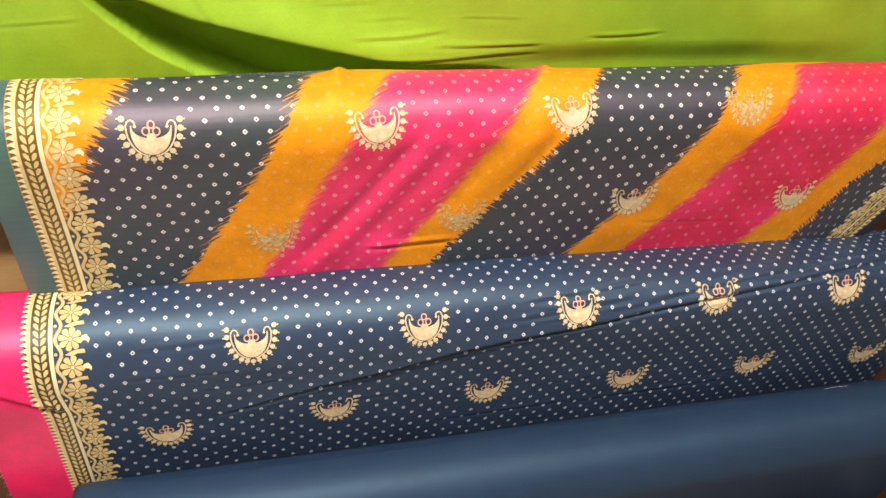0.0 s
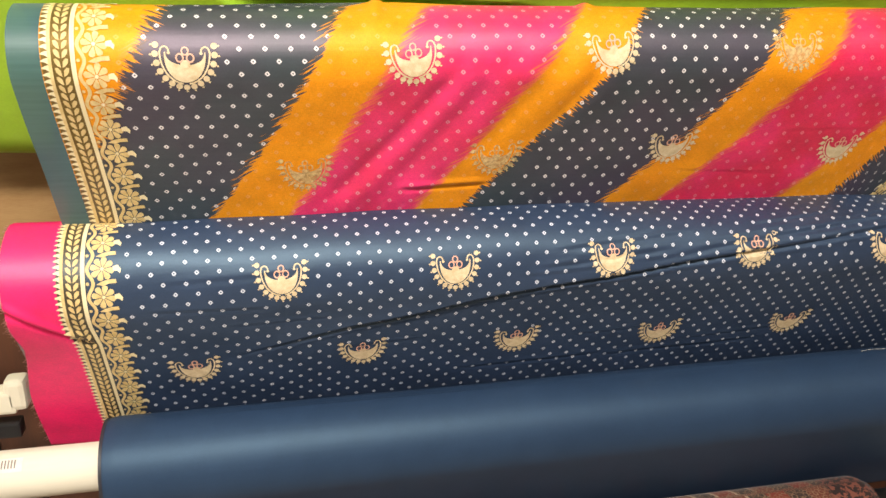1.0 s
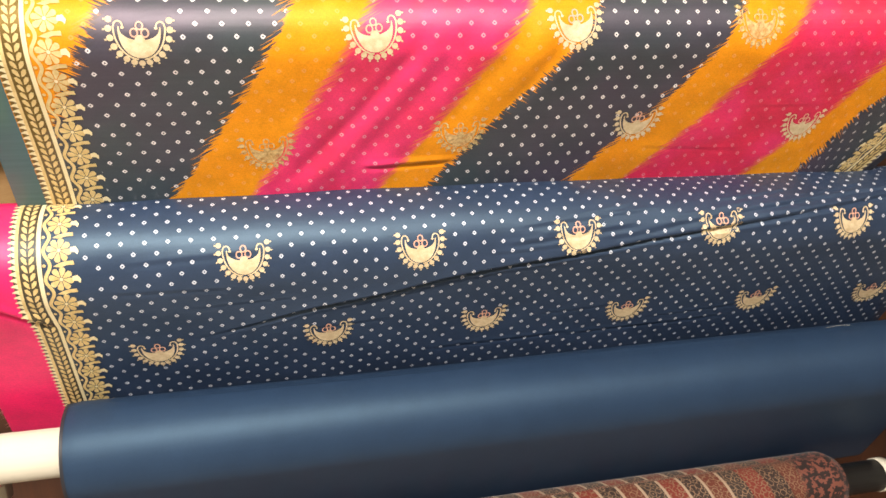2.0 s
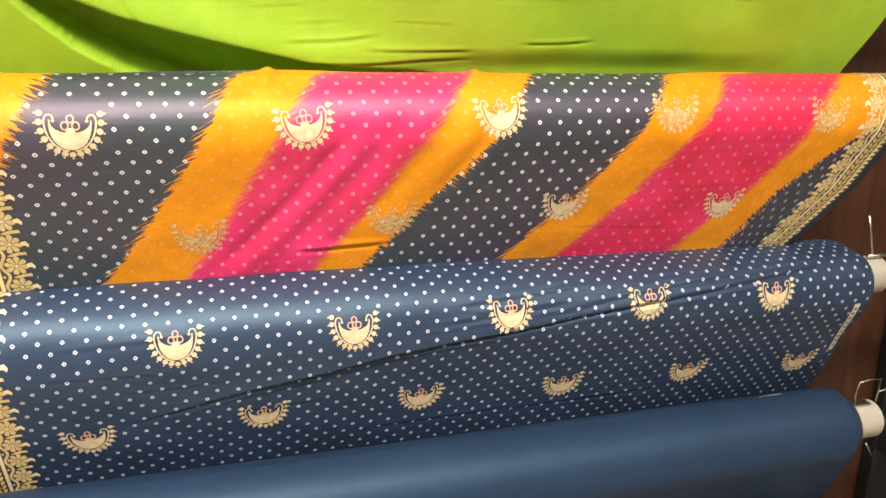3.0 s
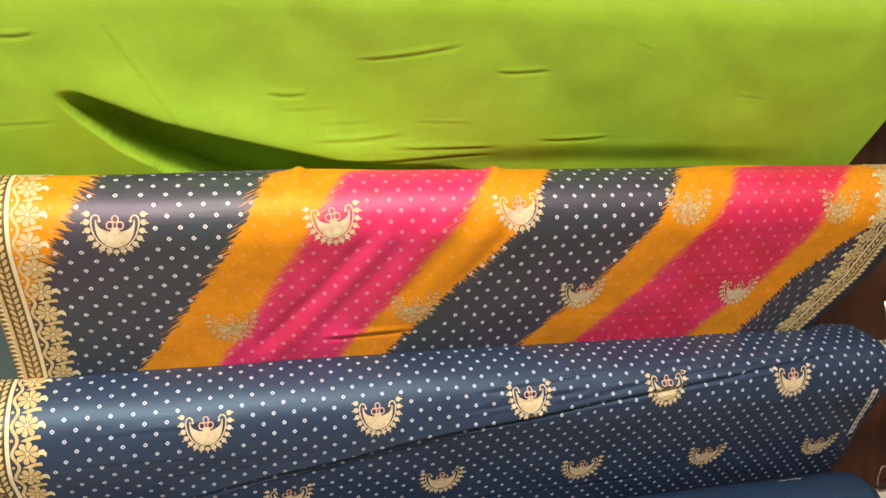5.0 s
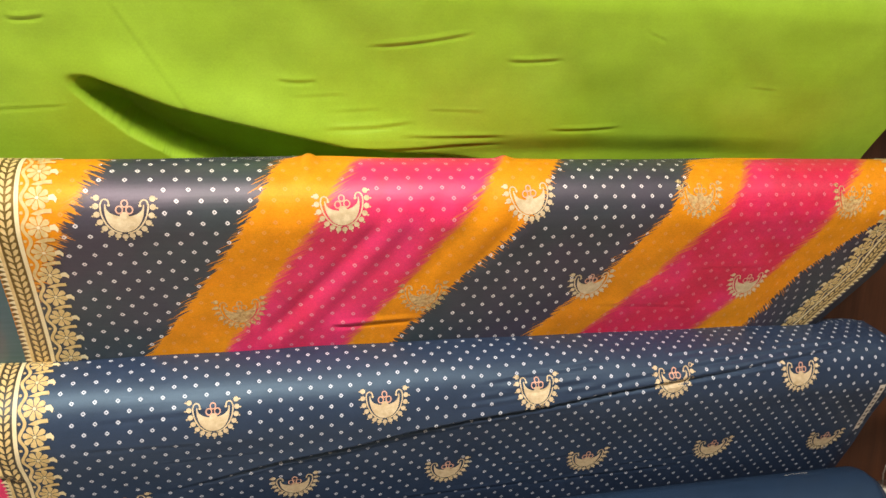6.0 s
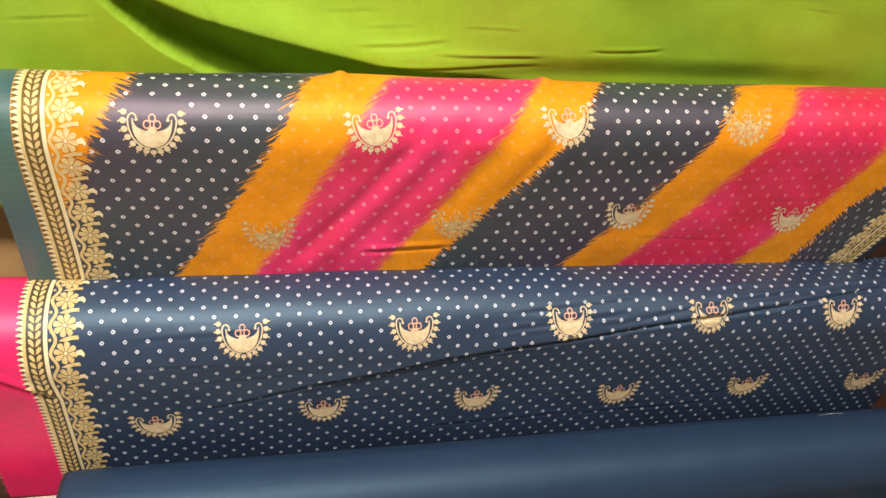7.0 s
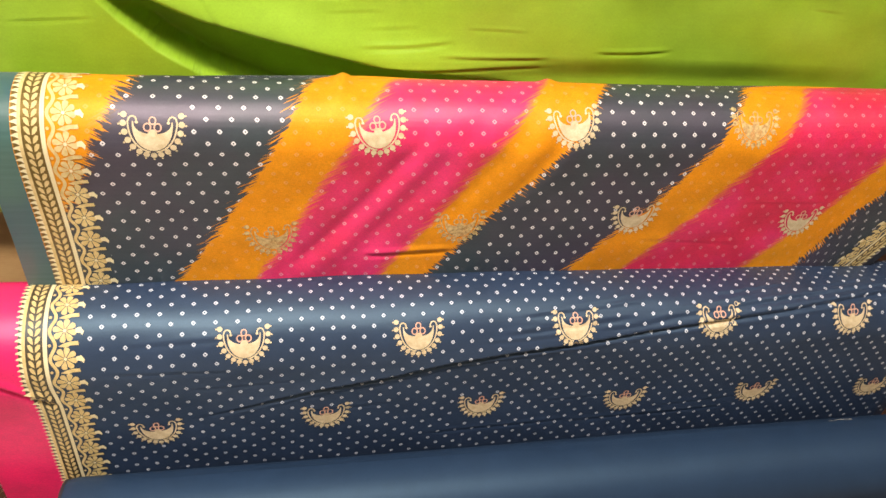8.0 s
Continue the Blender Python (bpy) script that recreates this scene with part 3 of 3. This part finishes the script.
    part("diffuser", box_bm(lx - 0.60, lx + 0.60, ly - 0.18, ly + 0.18, 2.368, 2.388, 0.006), MAT_GLOW, lamp)
    settle(lamp)

# ---- the rack ----
rack = thing("cloth_rack", 0.3, 1.1, 0.0, "dark wooden display rack with black steel posts", "rack")
for k in range(4):
    px0 = -1.3 + k * 0.86
    part("back_panel", box_bm(px0, px0 + 0.857, 1.06, 1.10, 0.05, 2.2, 0.003), MAT_WOOD, rack)
for px in (-0.62, 1.21):
    part("post", box_bm(px - 0.03, px + 0.03, 1.03, 1.06, 0.0, 2.2, 0.004), MAT_BLACK, rack, "black steel upright")
part("base", box_bm(-1.3, 2.14, 0.66, 1.06, 0.0, 0.09, 0.006), MAT_WOOD, rack)
part("back_board", box_bm(-0.75, -0.262, 1.020, 1.056, 0.93, 1.085, 0.004), MAT_BOARD, rack, "tan plywood board")
for cy, cz in ((0.838, 1.441), (0.807, 1.205), (0.835, 0.975), (0.81, 0.760), (0.772, 0.592)):
    if cz == 1.205:
        part("support_rod", wire_bm([(0.3, 1.062, cz), (0.3, 0.86, cz)], 0.012, 10), MAT_BLACK, rack)
        continue
    for sg, px, tip in ((1, 1.21, 0.78), (-1, -0.62, -0.22)):
        part("support_rod", wire_bm([(tip, cy, cz - 0.012), (px - sg * 0.02, cy, cz - 0.012), (px, cy + 0.02, cz - 0.012), (px, 1.035, cz - 0.012)], 0.009, 10), MAT_BLACK, rack)
    part("rod_block", box_bm(1.182, 1.238, 1.000, 1.032, cz - 0.045, cz + 0.020, 0.004), MAT_BLACK, rack)
    part("rod_block", box_bm(-0.648, -0.592, 1.000, 1.032, cz - 0.045, cz + 0.020, 0.004), MAT_BLACK, rack)
arm = box_bm(-0.60, -0.345, 0.872, 0.898, 0.799, 0.827, 0.004)
tip = box_bm(-0.356, -0.333, 0.872, 0.898, 0.803, 0.841, 0.006)
for piece, nm in ((arm, "bracket_arm"), (tip, "bracket_lip")):
    part(nm, piece, MAT_IVORY, rack, "ivory plastic bracket")
part("bracket_clip", box_bm(-0.60, -0.349, 0.885, 0.905, 0.760, 0.780, 0.003), MAT_BLACK, rack)
part("bracket_arm", box_bm(-0.60, -0.333, 0.870, 0.895, 0.655, 0.684, 0.004), MAT_IVORY, rack, "ivory plastic bracket")
settle(rack)

# ---- lime green cloth roll ----
LEAF_U = [-0.170, -0.149, -0.114, -0.071, -0.014, 0.047, 0.112, 0.30]
LEAF_TOP = [1.340, 1.338, 1.327, 1.311, 1.296, 1.282, 1.268, 1.245]
LEAF_LOW = [1.331, 1.308, 1.276, 1.250, 1.225, 1.205, 1.20, 1.20]
GREEN_LINES = [((0.129, 1.369), (0.243, 1.388)), ((0.035, 1.334), (0.077, 1.334)), ((0.285, 1.361), (0.35, 1.365)), ((0.353, 1.283), (0.446, 1.287)),
               ((-0.126, 1.411), (-0.043, 1.292)), ((0.085, 1.288), (0.188, 1.292)), ((0.17, 1.279), (0.302, 1.275)), ((0.067, 1.268), (0.304, 1.265)), ((-0.212, 1.387), (-0.178, 1.391))]
GC, GR = (0.838, 1.441), 0.060
GV0 = GR * radians(116)


def green_v(z):
    return GV0 + (GC[1] - GR * math.sin(radians(26)) - z) / math.cos(radians(26))


def green_relief(u, v):
    z = GC[1] - GR * math.sin(radians(26)) - (v - GV0) * math.cos(radians(26))
    top, low = np.interp(u, LEAF_U, LEAF_TOP), np.interp(u, LEAF_U, LEAF_LOW)
    open_ = smoothstep(-0.172, -0.12, u) * (1 - smoothstep(0.12, 0.30, u))
    under = top - z
    lip = 0.015 * smoothstep(-0.175, -0.06, u) * np.exp(-(np.minimum(under, 0.0) / 0.030) ** 2) * (1 - smoothstep(-0.004, 0.010, under))
    pocket = -0.058 * smoothstep(0.0, 0.010, under) * smoothstep(-0.0015, 0.0015, z - low)
    h = (lip + pocket) * open_ * (v > 0.05) * (v < 0.45)
    h = h - 0.007 * smoothstep(1.280, 1.250, z) * smoothstep(0.02, 0.16, u) * (1 - smoothstep(0.55, 0.80, u)) * (v > 0.05) * (v < 0.5)
    h = h + ripple(u, v, 3, 2.6, 0.0055) + ripple(u, v, 8, 9.0, 0.0007)
    for (ax, az), (bx, bz) in GREEN_LINES:
        h = h + crease(u, v, (ax, green_v(az)), (bx, green_v(bz)), 0.0019, 0.0016, 0.002)
    for (ax, az), (bx, bz), depth in (((0.02, 1.45), (0.20, 1.32), 0.0022), ((0.22, 1.46), (0.42, 1.30), 0.0018), ((0.45, 1.46), (0.66, 1.31), 0.0022), ((-0.05, 1.44), (0.06, 1.33), 0.0016), ((-0.36, 1.42), (-0.15, 1.36), 0.0018)):
        h = h + crease(u, v, (ax, green_v(az)), (bx, green_v(bz)), 0.022, depth, 0.006)
    for (ax, az), (bx, bz) in (((0.09, 1.303), (0.15, 1.306)), ((0.20, 1.305), (0.27, 1.303)), ((0.05, 1.318), (0.11, 1.320)), ((0.44, 1.40), (0.47, 1.39)), ((-0.25, 1.30), (-0.17, 1.306)), ((0.60, 1.34), (0.64, 1.338))):
        h = h + crease(u, v, (ax, green_v(az)), (bx, green_v(bz)), 0.0016, 0.0007)
    return h


def green_shift(u, v):
    return -smoothstep(0.5, 0.845, u) * 0.035 * smoothstep(0.18, 0.34, v) * (v < 0.55)


green_roll = thing("fabric_roll", 0.25, 0.88, 1.10, "lime green satin cloth roll, creased, with a deep fold", "fabric roll", "cloth rolls on the rack")
green = Roll(GC[0], GC[1], GR, 0.355, 0.022, 26.0, -0.42, 0.845, green_relief, green_shift)
green.sheet("cloth", np.linspace(-0.42, 0.845, 420), green.steps(0.0022, 0.02, 0.42), MAT_GREEN, green_roll)
green.cap(-0.42, MAT_GREEN, green_roll)
green.cap(0.78, MAT_GREEN, green_roll)
cardboard_tube(GC[0], GC[1], 0.026, -0.50, 0.95, green_roll)
settle(green_roll)

# ---- tie-dyed striped roll ----
STRIPE_V = [0.0, 0.06, 0.12, 0.18, 0.26]
STRIPES = [(-0.30, -0.335, -0.37, -0.40, -0.46), (-0.130, -0.153, -0.180, -0.210, -0.250), (0.039, 0.013, -0.018, -0.053, -0.103), (0.122, 0.085, 0.051, 0.021, -0.022),
           (0.286, 0.246, 0.203, 0.168, 0.113), (0.352, 0.317, 0.274, 0.224, 0.167), (0.521, 0.485, 0.444, 0.404, 0.339), (0.595, 0.560, 0.513, 0.476, 0.413),
           (0.770, 0.708, 0.681, 0.648, 0.581), (0.860, 0.820, 0.745, 0.690, 0.648), (1.05, 0.98, 0.92, 0.86, 0.82)]


def stripe_number(x, v):
    """Which dyed band a place lies in, as a running number; the bands slant and fan out."""
    vq = np.where(v > 0.55, v - 0.74, v)
    slope = [np.interp(vq, STRIPE_V, row) + np.where(vq > 0.26, (vq - 0.26) * (row[4] - row[3]) / 0.08, 0) + np.where(vq < 0, vq * (row[1] - row[0]) / 0.06, 0) for row in STRIPES]
    w = np.zeros_like(x)
    for i in range(10):
        w = w + np.clip((x - slope[i]) / np.maximum(slope[i + 1] - slope[i], 0.01), 0, 1)
    return w


def striped_relief(u, v):
    h = ripple(u, v, 5, 2.5, 0.0022) + ripple(u, v, 6, 10.0, 0.0006)
    front = smoothstep(-0.01, 0.02, v) * (v < 0.5)
    h = h + front * crease(u, v, (0.150, 0.070), (0.005, 0.260), 0.010, 0.0029, -0.006)
    h = h + front * crease(u, v, (0.215, 0.050), (0.060, 0.262), 0.013, 0.0012, 0.004)
    h = h + front * crease(u, v, (0.268, 0.045), (0.160, 0.200), 0.012, 0.0014)
    h = h + front * crease(u, v, (0.310, 0.050), (0.235, 0.170), 0.009, 0.0016)
    h = h + front * crease(u, v, (0.090, 0.236), (0.190, 0.232), 0.003, 0.0026)
    h = h + front * crease(u, v, (0.400, 0.222), (0.560, 0.236), 0.0025, 0.0004)
    h = h + front * crease(u, v, (0.52, 0.170), (0.66, 0.172), 0.0022, 0.0003)
    round_v = np.where(v > 0.5, v - 0.7396, v)
    h = h + 0.0065 * np.exp(-((u - 0.066 + 0.2 * round_v) / 0.010) ** 2) * np.exp(-(round_v / 0.035) ** 2)
    h = h + 0.0035 * np.exp(-((u - 0.284 + 0.2 * round_v) / 0.008) ** 2) * np.exp(-(round_v / 0.030) ** 2)
    return h


def striped_shift(u, v):
    edge = np.interp(v, [0.0, 0.06, 0.127, 0.18, 0.25, 0.30], [0.848, 0.828, 0.812, 0.797, 0.757, 0.730]) - 0.84
    sway = 0.005 * smoothstep(0.02, -0.22, u) * smoothstep(0.08, 0.26, v) * (v < 0.36)
    return sway + smoothstep(0.60, 0.84, u) * np.where(v < 0.36, edge, -0.09)


striped_roll = thing("fabric_roll", 0.30, 0.88, 0.98, "navy, orange and pink tie-dyed silk roll with gold motifs", "fabric roll", "cloth rolls on the rack")
striped = Roll(0.807, 1.205, 0.050, 0.215, 0.020, 26.0, STR_EDGE, 0.84, striped_relief, striped_shift)
ROUND_S = striped.round
striped.sheet("cloth", np.linspace(STR_EDGE, 0.84, 430), striped.steps(0.0022, 0.02, 0.32), MAT_STRIPED, striped_roll, stripes=stripe_number)
striped.sheet("selvage", np.linspace(STR_EDGE - 0.027, STR_EDGE, 12), striped.steps(0.006, 0.02, 0.32), MAT_SHEER, striped_roll, label="sheer teal selvage")
striped.sheet("selvage", np.linspace(0.84, 0.852, 6), striped.steps(0.006, 0.02, 0.32), MAT_DUSK, striped_roll, label="sheer dark selvage")
striped.cap(STR_EDGE, MAT_SHEER, striped_roll)
striped.cap(0.72, MAT_DUSK, striped_roll)
cardboard_tube(0.807, 1.205, 0.026, STR_EDGE + 0.02, 0.80, striped_roll)
border(striped, STR_EDGE, 1, -0.04, 0.31, 0.062, striped_roll, [MAT_GOLD, MAT_CREAM])
border(striped, 0.838, -1, -0.04, 0.31, 0.062, striped_roll, [MAT_GOLD, MAT_CREAM])
for i in range(5):
    mats = [MAT_FADED, MAT_FADED] if i in (3, 4) else [MAT_MOTIF, MAT_ROSE]
    su, sv = ((-0.1136, 0.083), (0.0968, 0.080), (0.300, 0.0714), (0.5076, 0.0705), (0.7232, 0.076))[i]
    motif(striped, su, sv, 0.059, 0.042, striped_roll, mats, -0.12 if i in (1, 2) else 0.03)
for i in range(4):
    mats = [MAT_FADED, MAT_FADED] if i in (0, 1) else [MAT_MOTIF, MAT_ROSE]
    su, sv = ((-0.008, 0.2106), (0.1936, 0.197), (0.3964, 0.189), (0.6169, 0.2013))[i]
    motif(striped, su, sv, 0.057, 0.043, striped_roll, mats, -0.08)
settle(striped_roll)

# ---- navy dotted roll ----
FOLD_U = [-0.12, -0.072, 0.0, 0.036, 0.123, 0.186, 0.250, 0.361, 0.418, 0.489, 0.600, 0.639, 0.740, 0.80]
FOLD_V = [0.205, 0.193, 0.172, 0.162, 0.147, 0.130, 0.120, 0.107, 0.099, 0.092, 0.081, 0.076, 0.064, 0.056]


NAVY_ROUND = 0.7164


def navy_relief(u, v):
    h = ripple(u, v, 11, 2.2, 0.0022) + ripple(u, v, 12, 9.0, 0.0006)
    d = np.interp(u, FOLD_U, FOLD_V) - v
    fade = smoothstep(-0.12, 0.10, u) * (1 - smoothstep(0.70, 0.80, u)) * (v < 0.4)
    h = h + fade * (0.0050 * smoothstep(-0.0012, 0.0016, d) * np.exp(-np.maximum(d, 0) / 0.015) - 0.0030 * np.exp(-((d + 0.0022) / 0.0020) ** 2) + 0.0012 * np.exp(-((d + 0.0075) / 0.0030) ** 2))
    near = v < 0.4
    h = h + near * crease(u, v, (0.24, 0.098), (0.40, 0.083), 0.0024, 0.0014)
    h = h + near * crease(u, v, (0.26, 0.078), (0.43, 0.066), 0.0022, 0.0011)
    h = h + near * crease(u, v, (0.40, 0.090), (0.66, 0.062), 0.0026, 0.0014)
    h = h + near * crease(u, v, (0.55, 0.074), (0.78, 0.052), 0.0026, 0.0014)
    h = h + near * crease(u, v, (-0.16, 0.092), (-0.02, 0.086), 0.0025, 0.0006)
    h = h + near * crease(u, v, (-0.18, 0.122), (-0.05, 0.126), 0.0022, 0.0008)
    h = h + near * crease(u, v, (0.16, 0.262), (0.36, 0.256), 0.0024, 0.0008)
    h = h + near * crease(u, v, (0.34, 0.262), (0.58, 0.250), 0.0024, 0.0008)
    for ax, av, bx, bv, depth in ((0.28, 0.088, 0.36, 0.080, 0.0009), (0.31, 0.070, 0.40, 0.058, 0.0008), (0.36, 0.096, 0.45, 0.086, 0.0010), (0.44, 0.078, 0.56, 0.064, 0.0009),
                                  (0.50, 0.060, 0.62, 0.046, 0.0008), (0.60, 0.062, 0.72, 0.044, 0.0010), (0.64, 0.080, 0.74, 0.064, 0.0009), (0.22, 0.106, 0.33, 0.098, 0.0008),
                                  (-0.10, 0.150, 0.02, 0.146, 0.0005), (0.02, 0.200, 0.12, 0.196, 0.0005), (0.30, 0.215, 0.40, 0.208, 0.0005), (0.45, 0.240, 0.60, 0.228, 0.0006)):
        h = h + near * crease(u, v, (ax, av), (bx, bv), 0.0019, depth, 0.0015)
    h = h + near * crease(u, v, (-0.315, 0.105), (-0.235, 0.165), 0.0035, 0.0050)
    tuck = smoothstep(-0.235, -0.32, u) * smoothstep(0.14, 0.20, v) * near
    h = h - 0.004 * tuck
    slump = smoothstep(0.812, 0.845, u)
    over = np.where(v > 0.45, np.maximum(NAVY_ROUND - v, 0.0), v)
    h = h - (0.0020 + 0.0095 * smoothstep(-0.1, 0.80, u)) * (1 - smoothstep(0.015, 0.085, over))
    return h - slump ** 2 * (0.0035 + 0.0010 * np.sin(v * 40.0))


def navy_shift(u, v):
    left = smoothstep(-0.18, -0.262, u) * smoothstep(0.13, 0.17, v) * (v < 0.4) * 0.006
    right = -smoothstep(0.76, 0.838, u) * (0.007 * smoothstep(0.06, 0.0, v) + 0.007 * (v > 0.5))
    pink = -smoothstep(-0.262, -0.300, u) * 0.016 * smoothstep(0.15, 0.27, v) * (v < 0.4)
    return left + right + pink


navy_roll = thing("fabric_roll", 0.28, 0.9, 0.75, "navy dotted satin roll with gold motifs and pink edge", "fabric roll", "cloth rolls on the rack")
navy = Roll(0.838, 0.975, 0.064, 0.215, 0.022, 26.0, -0.307, 0.845, navy_relief, navy_shift)
navy.sheet("cloth", np.linspace(-0.307, 0.845, 460), navy.steps(0.0022, 0.02, 0.35), MAT_NAVY, navy_roll)
navy.cap(-0.307, MAT_NAVY, navy_roll)
navy.cap(0.812, MAT_NAVY, navy_roll)
cardboard_tube(0.835, 0.975, 0.0265, -0.36, 0.905, navy_roll)
border(navy, DOT_EDGE, 1, -0.03, 0.35, 0.0635, navy_roll, [MAT_GOLD, MAT_CREAM])
for i in range(5):
    nu, nv = ((-0.039, 0.0957), (0.1457, 0.0966), (0.3271, 0.0927), (0.5059, 0.0931), (0.688, 0.0975))[i]
    motif(navy, nu, nv, 0.056, 0.041, navy_roll, [MAT_MOTIF, MAT_ROSE], -0.02)
for i in range(6):
    nu, nv = ((-0.1368, 0.2219), (0.0481, 0.213), (0.2323, 0.216), (0.4193, 0.2227), (0.6009, 0.2228), (0.7819, 0.2299))[i]
    motif(navy, nu, nv, 0.056, 0.041, navy_roll, [MAT_MOTIF, MAT_ROSE], -0.06)
# frayed thread ends along the cut pink edge
rng = random.Random(4)
fr_v, fr_f = [], []
for k in range(150):
    v = rng.uniform(0.0, 0.34)
    base = navy.at(-0.306, v, 0.0)
    tip = Vector(base) + Vector((-rng.uniform(0.002, 0.007), rng.uniform(-0.003, 0.002), rng.uniform(-0.005, 0.003)))
    n0 = len(fr_v)
    fr_v += [tuple(base), (base[0], base[1] - 0.0007, base[2] + 0.0009), tuple(tip)]
    fr_f.append((n0, n0 + 1, n0 + 2))
tagged(mesh_object("fringe", fr_v, fr_f, MAT_FRINGE, navy_roll), "frayed pink thread ends")
# printed selvage strip near the far edge
d = Decal(navy, 0.0006)
d.strip([(0.8175 + 0.08 * (v - 0.122), v) for v in np.linspace(0.118, 0.212, 14)], [(0.8275 + 0.08 * (v - 0.122), v) for v in np.linspace(0.118, 0.212, 14)])
for k in range(9):
    v, e = 0.124 + k * 0.0094, 0.0008 * k
    d.poly([(0.8200 + e, v), (0.8252 + e, v), (0.8252 + e, v + 0.0046), (0.8200 + e, v + 0.0046)], 1)
d.build("selvage_label", [MAT_PAPER, MAT_INK], navy_roll, "pale printed selvage strip")
settle(navy_roll)

# ---- plain navy roll ----


def plain_relief(u, v):
    edge = smoothstep(0.835, 0.862, u) ** 2 * 0.013 + smoothstep(-0.226, -0.24, u) * 0.002
    return ripple(u, v, 21, 2.0, 0.0012) - edge


plain_roll = thing("fabric_roll", 0.30, 0.87, 0.53, "plain navy cotton cloth roll on a cardboard tube", "fabric roll", "cloth rolls on the rack")
plain = Roll(0.81, 0.756, 0.056, 0.165, 0.022, 26.0, -0.24, 0.862, plain_relief)
plain.sheet("cloth", np.linspace(-0.24, 0.862, 222), plain.steps(0.004, 0.02, 0.33), MAT_PLAIN, plain_roll)
plain.sheet("selvage", np.linspace(-0.2405, -0.2370, 3), plain.steps(0.004, 0.02, 0.33), MAT_DUSK, plain_roll, lift=0.0007, label="dark frayed selvage")
plain.cap(-0.24, MAT_PLAIN, plain_roll)
plain.cap(0.862, MAT_PLAIN, plain_roll)
tube = cardboard_tube(0.81, 0.760, 0.027, -0.47, 0.915, plain_roll, "white cardboard tube")
settle(plain_roll)

# ---- block-printed roll ----
block_roll = thing("fabric_roll", 0.30, 0.85, 0.32, "brown and red block-printed cotton roll on a black tube", "fabric roll", "cloth rolls on the rack")
block = Roll(0.772, 0.592, 0.045, 0.17, 0.02, 26.0, -0.25, 0.738, lambda u, v: ripple(u, v, 31, 2.0, 0.0015) - smoothstep(0.716, 0.738, u) ** 2 * 0.008)
block.sheet("cloth", np.linspace(-0.25, 0.738, 200), block.steps(0.005, 0.02, 0.28), MAT_BLOCK, block_roll)
block.cap(-0.25, MAT_BLOCK, block_roll)
block.cap(0.738, MAT_BLOCK, block_roll)
part("tube", lathe_x([(-0.35, 0.018), (-0.35, 0.022), (0.90, 0.022), (0.90, 0.018)], 32, 0.772, 0.592), MAT_BLACK, block_roll, "black plastic tube")
part("tube_ring", lathe_x([(0.812, 0.0224), (0.812, 0.0235), (0.826, 0.0235), (0.826, 0.0224)], 32, 0.772, 0.592), MAT_CARD, block_roll, "white paper ring")
settle(block_roll)

# paper label with bars on the plain roll's tube
for ux, nm, mat, r in ((0, "tube_label", MAT_PAPER, 0.0273),):
    lv, lf, ls = [], [], []
    spans = [(-0.360, -0.322, 0.0, 1.0, 0, 0.0273)] + [(-0.356 + 0.0032 * k, -0.3545 + 0.0032 * k, 0.15, 0.75, 1, 0.0275) for k in range(9)]
    for xa, xb, fa, fb, slot, rr in spans:
        n0 = len(lv)
        for j in range(7):
            a = radians(218 + 34 * (1 - (fa + (fb - fa) * j / 6)))
            lv += [(x, 0.81 + rr * math.cos(a), 0.760 - rr * math.sin(a)) for x in (xa, xb)]
        for j in range(6):
            lf.append((n0 + 2 * j, n0 + 2 * j + 1, n0 + 2 * j + 3, n0 + 2 * j + 2))
            ls.append(slot)
    lab = mesh_object(nm, lv, lf, [MAT_PAPER, MAT_INK], plain_roll, ls)
    lab.matrix_parent_inverse = Matrix.Translation(-Vector(plain_roll.location))
    tagged(lab, "cream paper barcode label")

# wire hooks on the tube ends
hook = thing("wire_hook", 0.89, 0.825, 1.0055, "pale steel pin hook resting on the cardboard tube", "hook")
part("pin", wire_bm([(0.884, 0.825, 1.006), (0.876, 0.825, 1.034), (0.867, 0.825, 1.064)], 0.0016), MAT_STEEL, hook)
part("bar", wire_bm([(0.876, 0.825, 1.0055), (0.917, 0.825, 1.0055)], 0.0030), MAT_STEEL, hook)
part("stop", box_bm(0.914, 0.919, 0.820, 0.830, 1.0005, 1.011, 0.001), MAT_STEEL, hook)
settle(hook)
frame_hook = thing("wire_hook", 0.89, 0.81, 0.788, "thin bent wire frame resting on the cardboard tube", "hook")
part("loop", wire_bm([(0.878, 0.805, 0.789), (0.876, 0.805, 0.806), (0.880, 0.805, 0.823), (0.898, 0.805, 0.825), (0.917, 0.805, 0.824), (0.916, 0.805, 0.805), (0.915, 0.805, 0.789)], 0.0011), MAT_STEEL, frame_hook)
part("arm", wire_bm([(0.915, 0.805, 0.804), (0.955, 0.815, 0.802), (1.06, 0.90, 0.800)], 0.0013), MAT_STEEL, frame_hook)
part("foot", box_bm(0.874, 0.902, 0.800, 0.815, 0.7868, 0.790, 0.001), MAT_STEEL, frame_hook)
part("tail", wire_bm([(0.899, 0.795, 0.728), (0.905, 0.794, 0.720), (0.912, 0.794, 0.708)], 0.0013), MAT_STEEL, frame_hook)
settle(frame_hook)

# a loose thread on the plain roll
us = np.linspace(0.722, 0.760, 10)
pts = plain.at(us, -0.009 - 0.003 * np.sin((us - 0.722) / 0.038 * 3.0), 0.0004)
strand = thing("loose_thread", 0.745, 0.79, 0.807, "pale loose sewing thread lying on navy cloth", "thread")
part("strand", wire_bm([tuple(p) for p in pts], 0.00016, 6), MAT_PAPER, strand)
settle(strand)
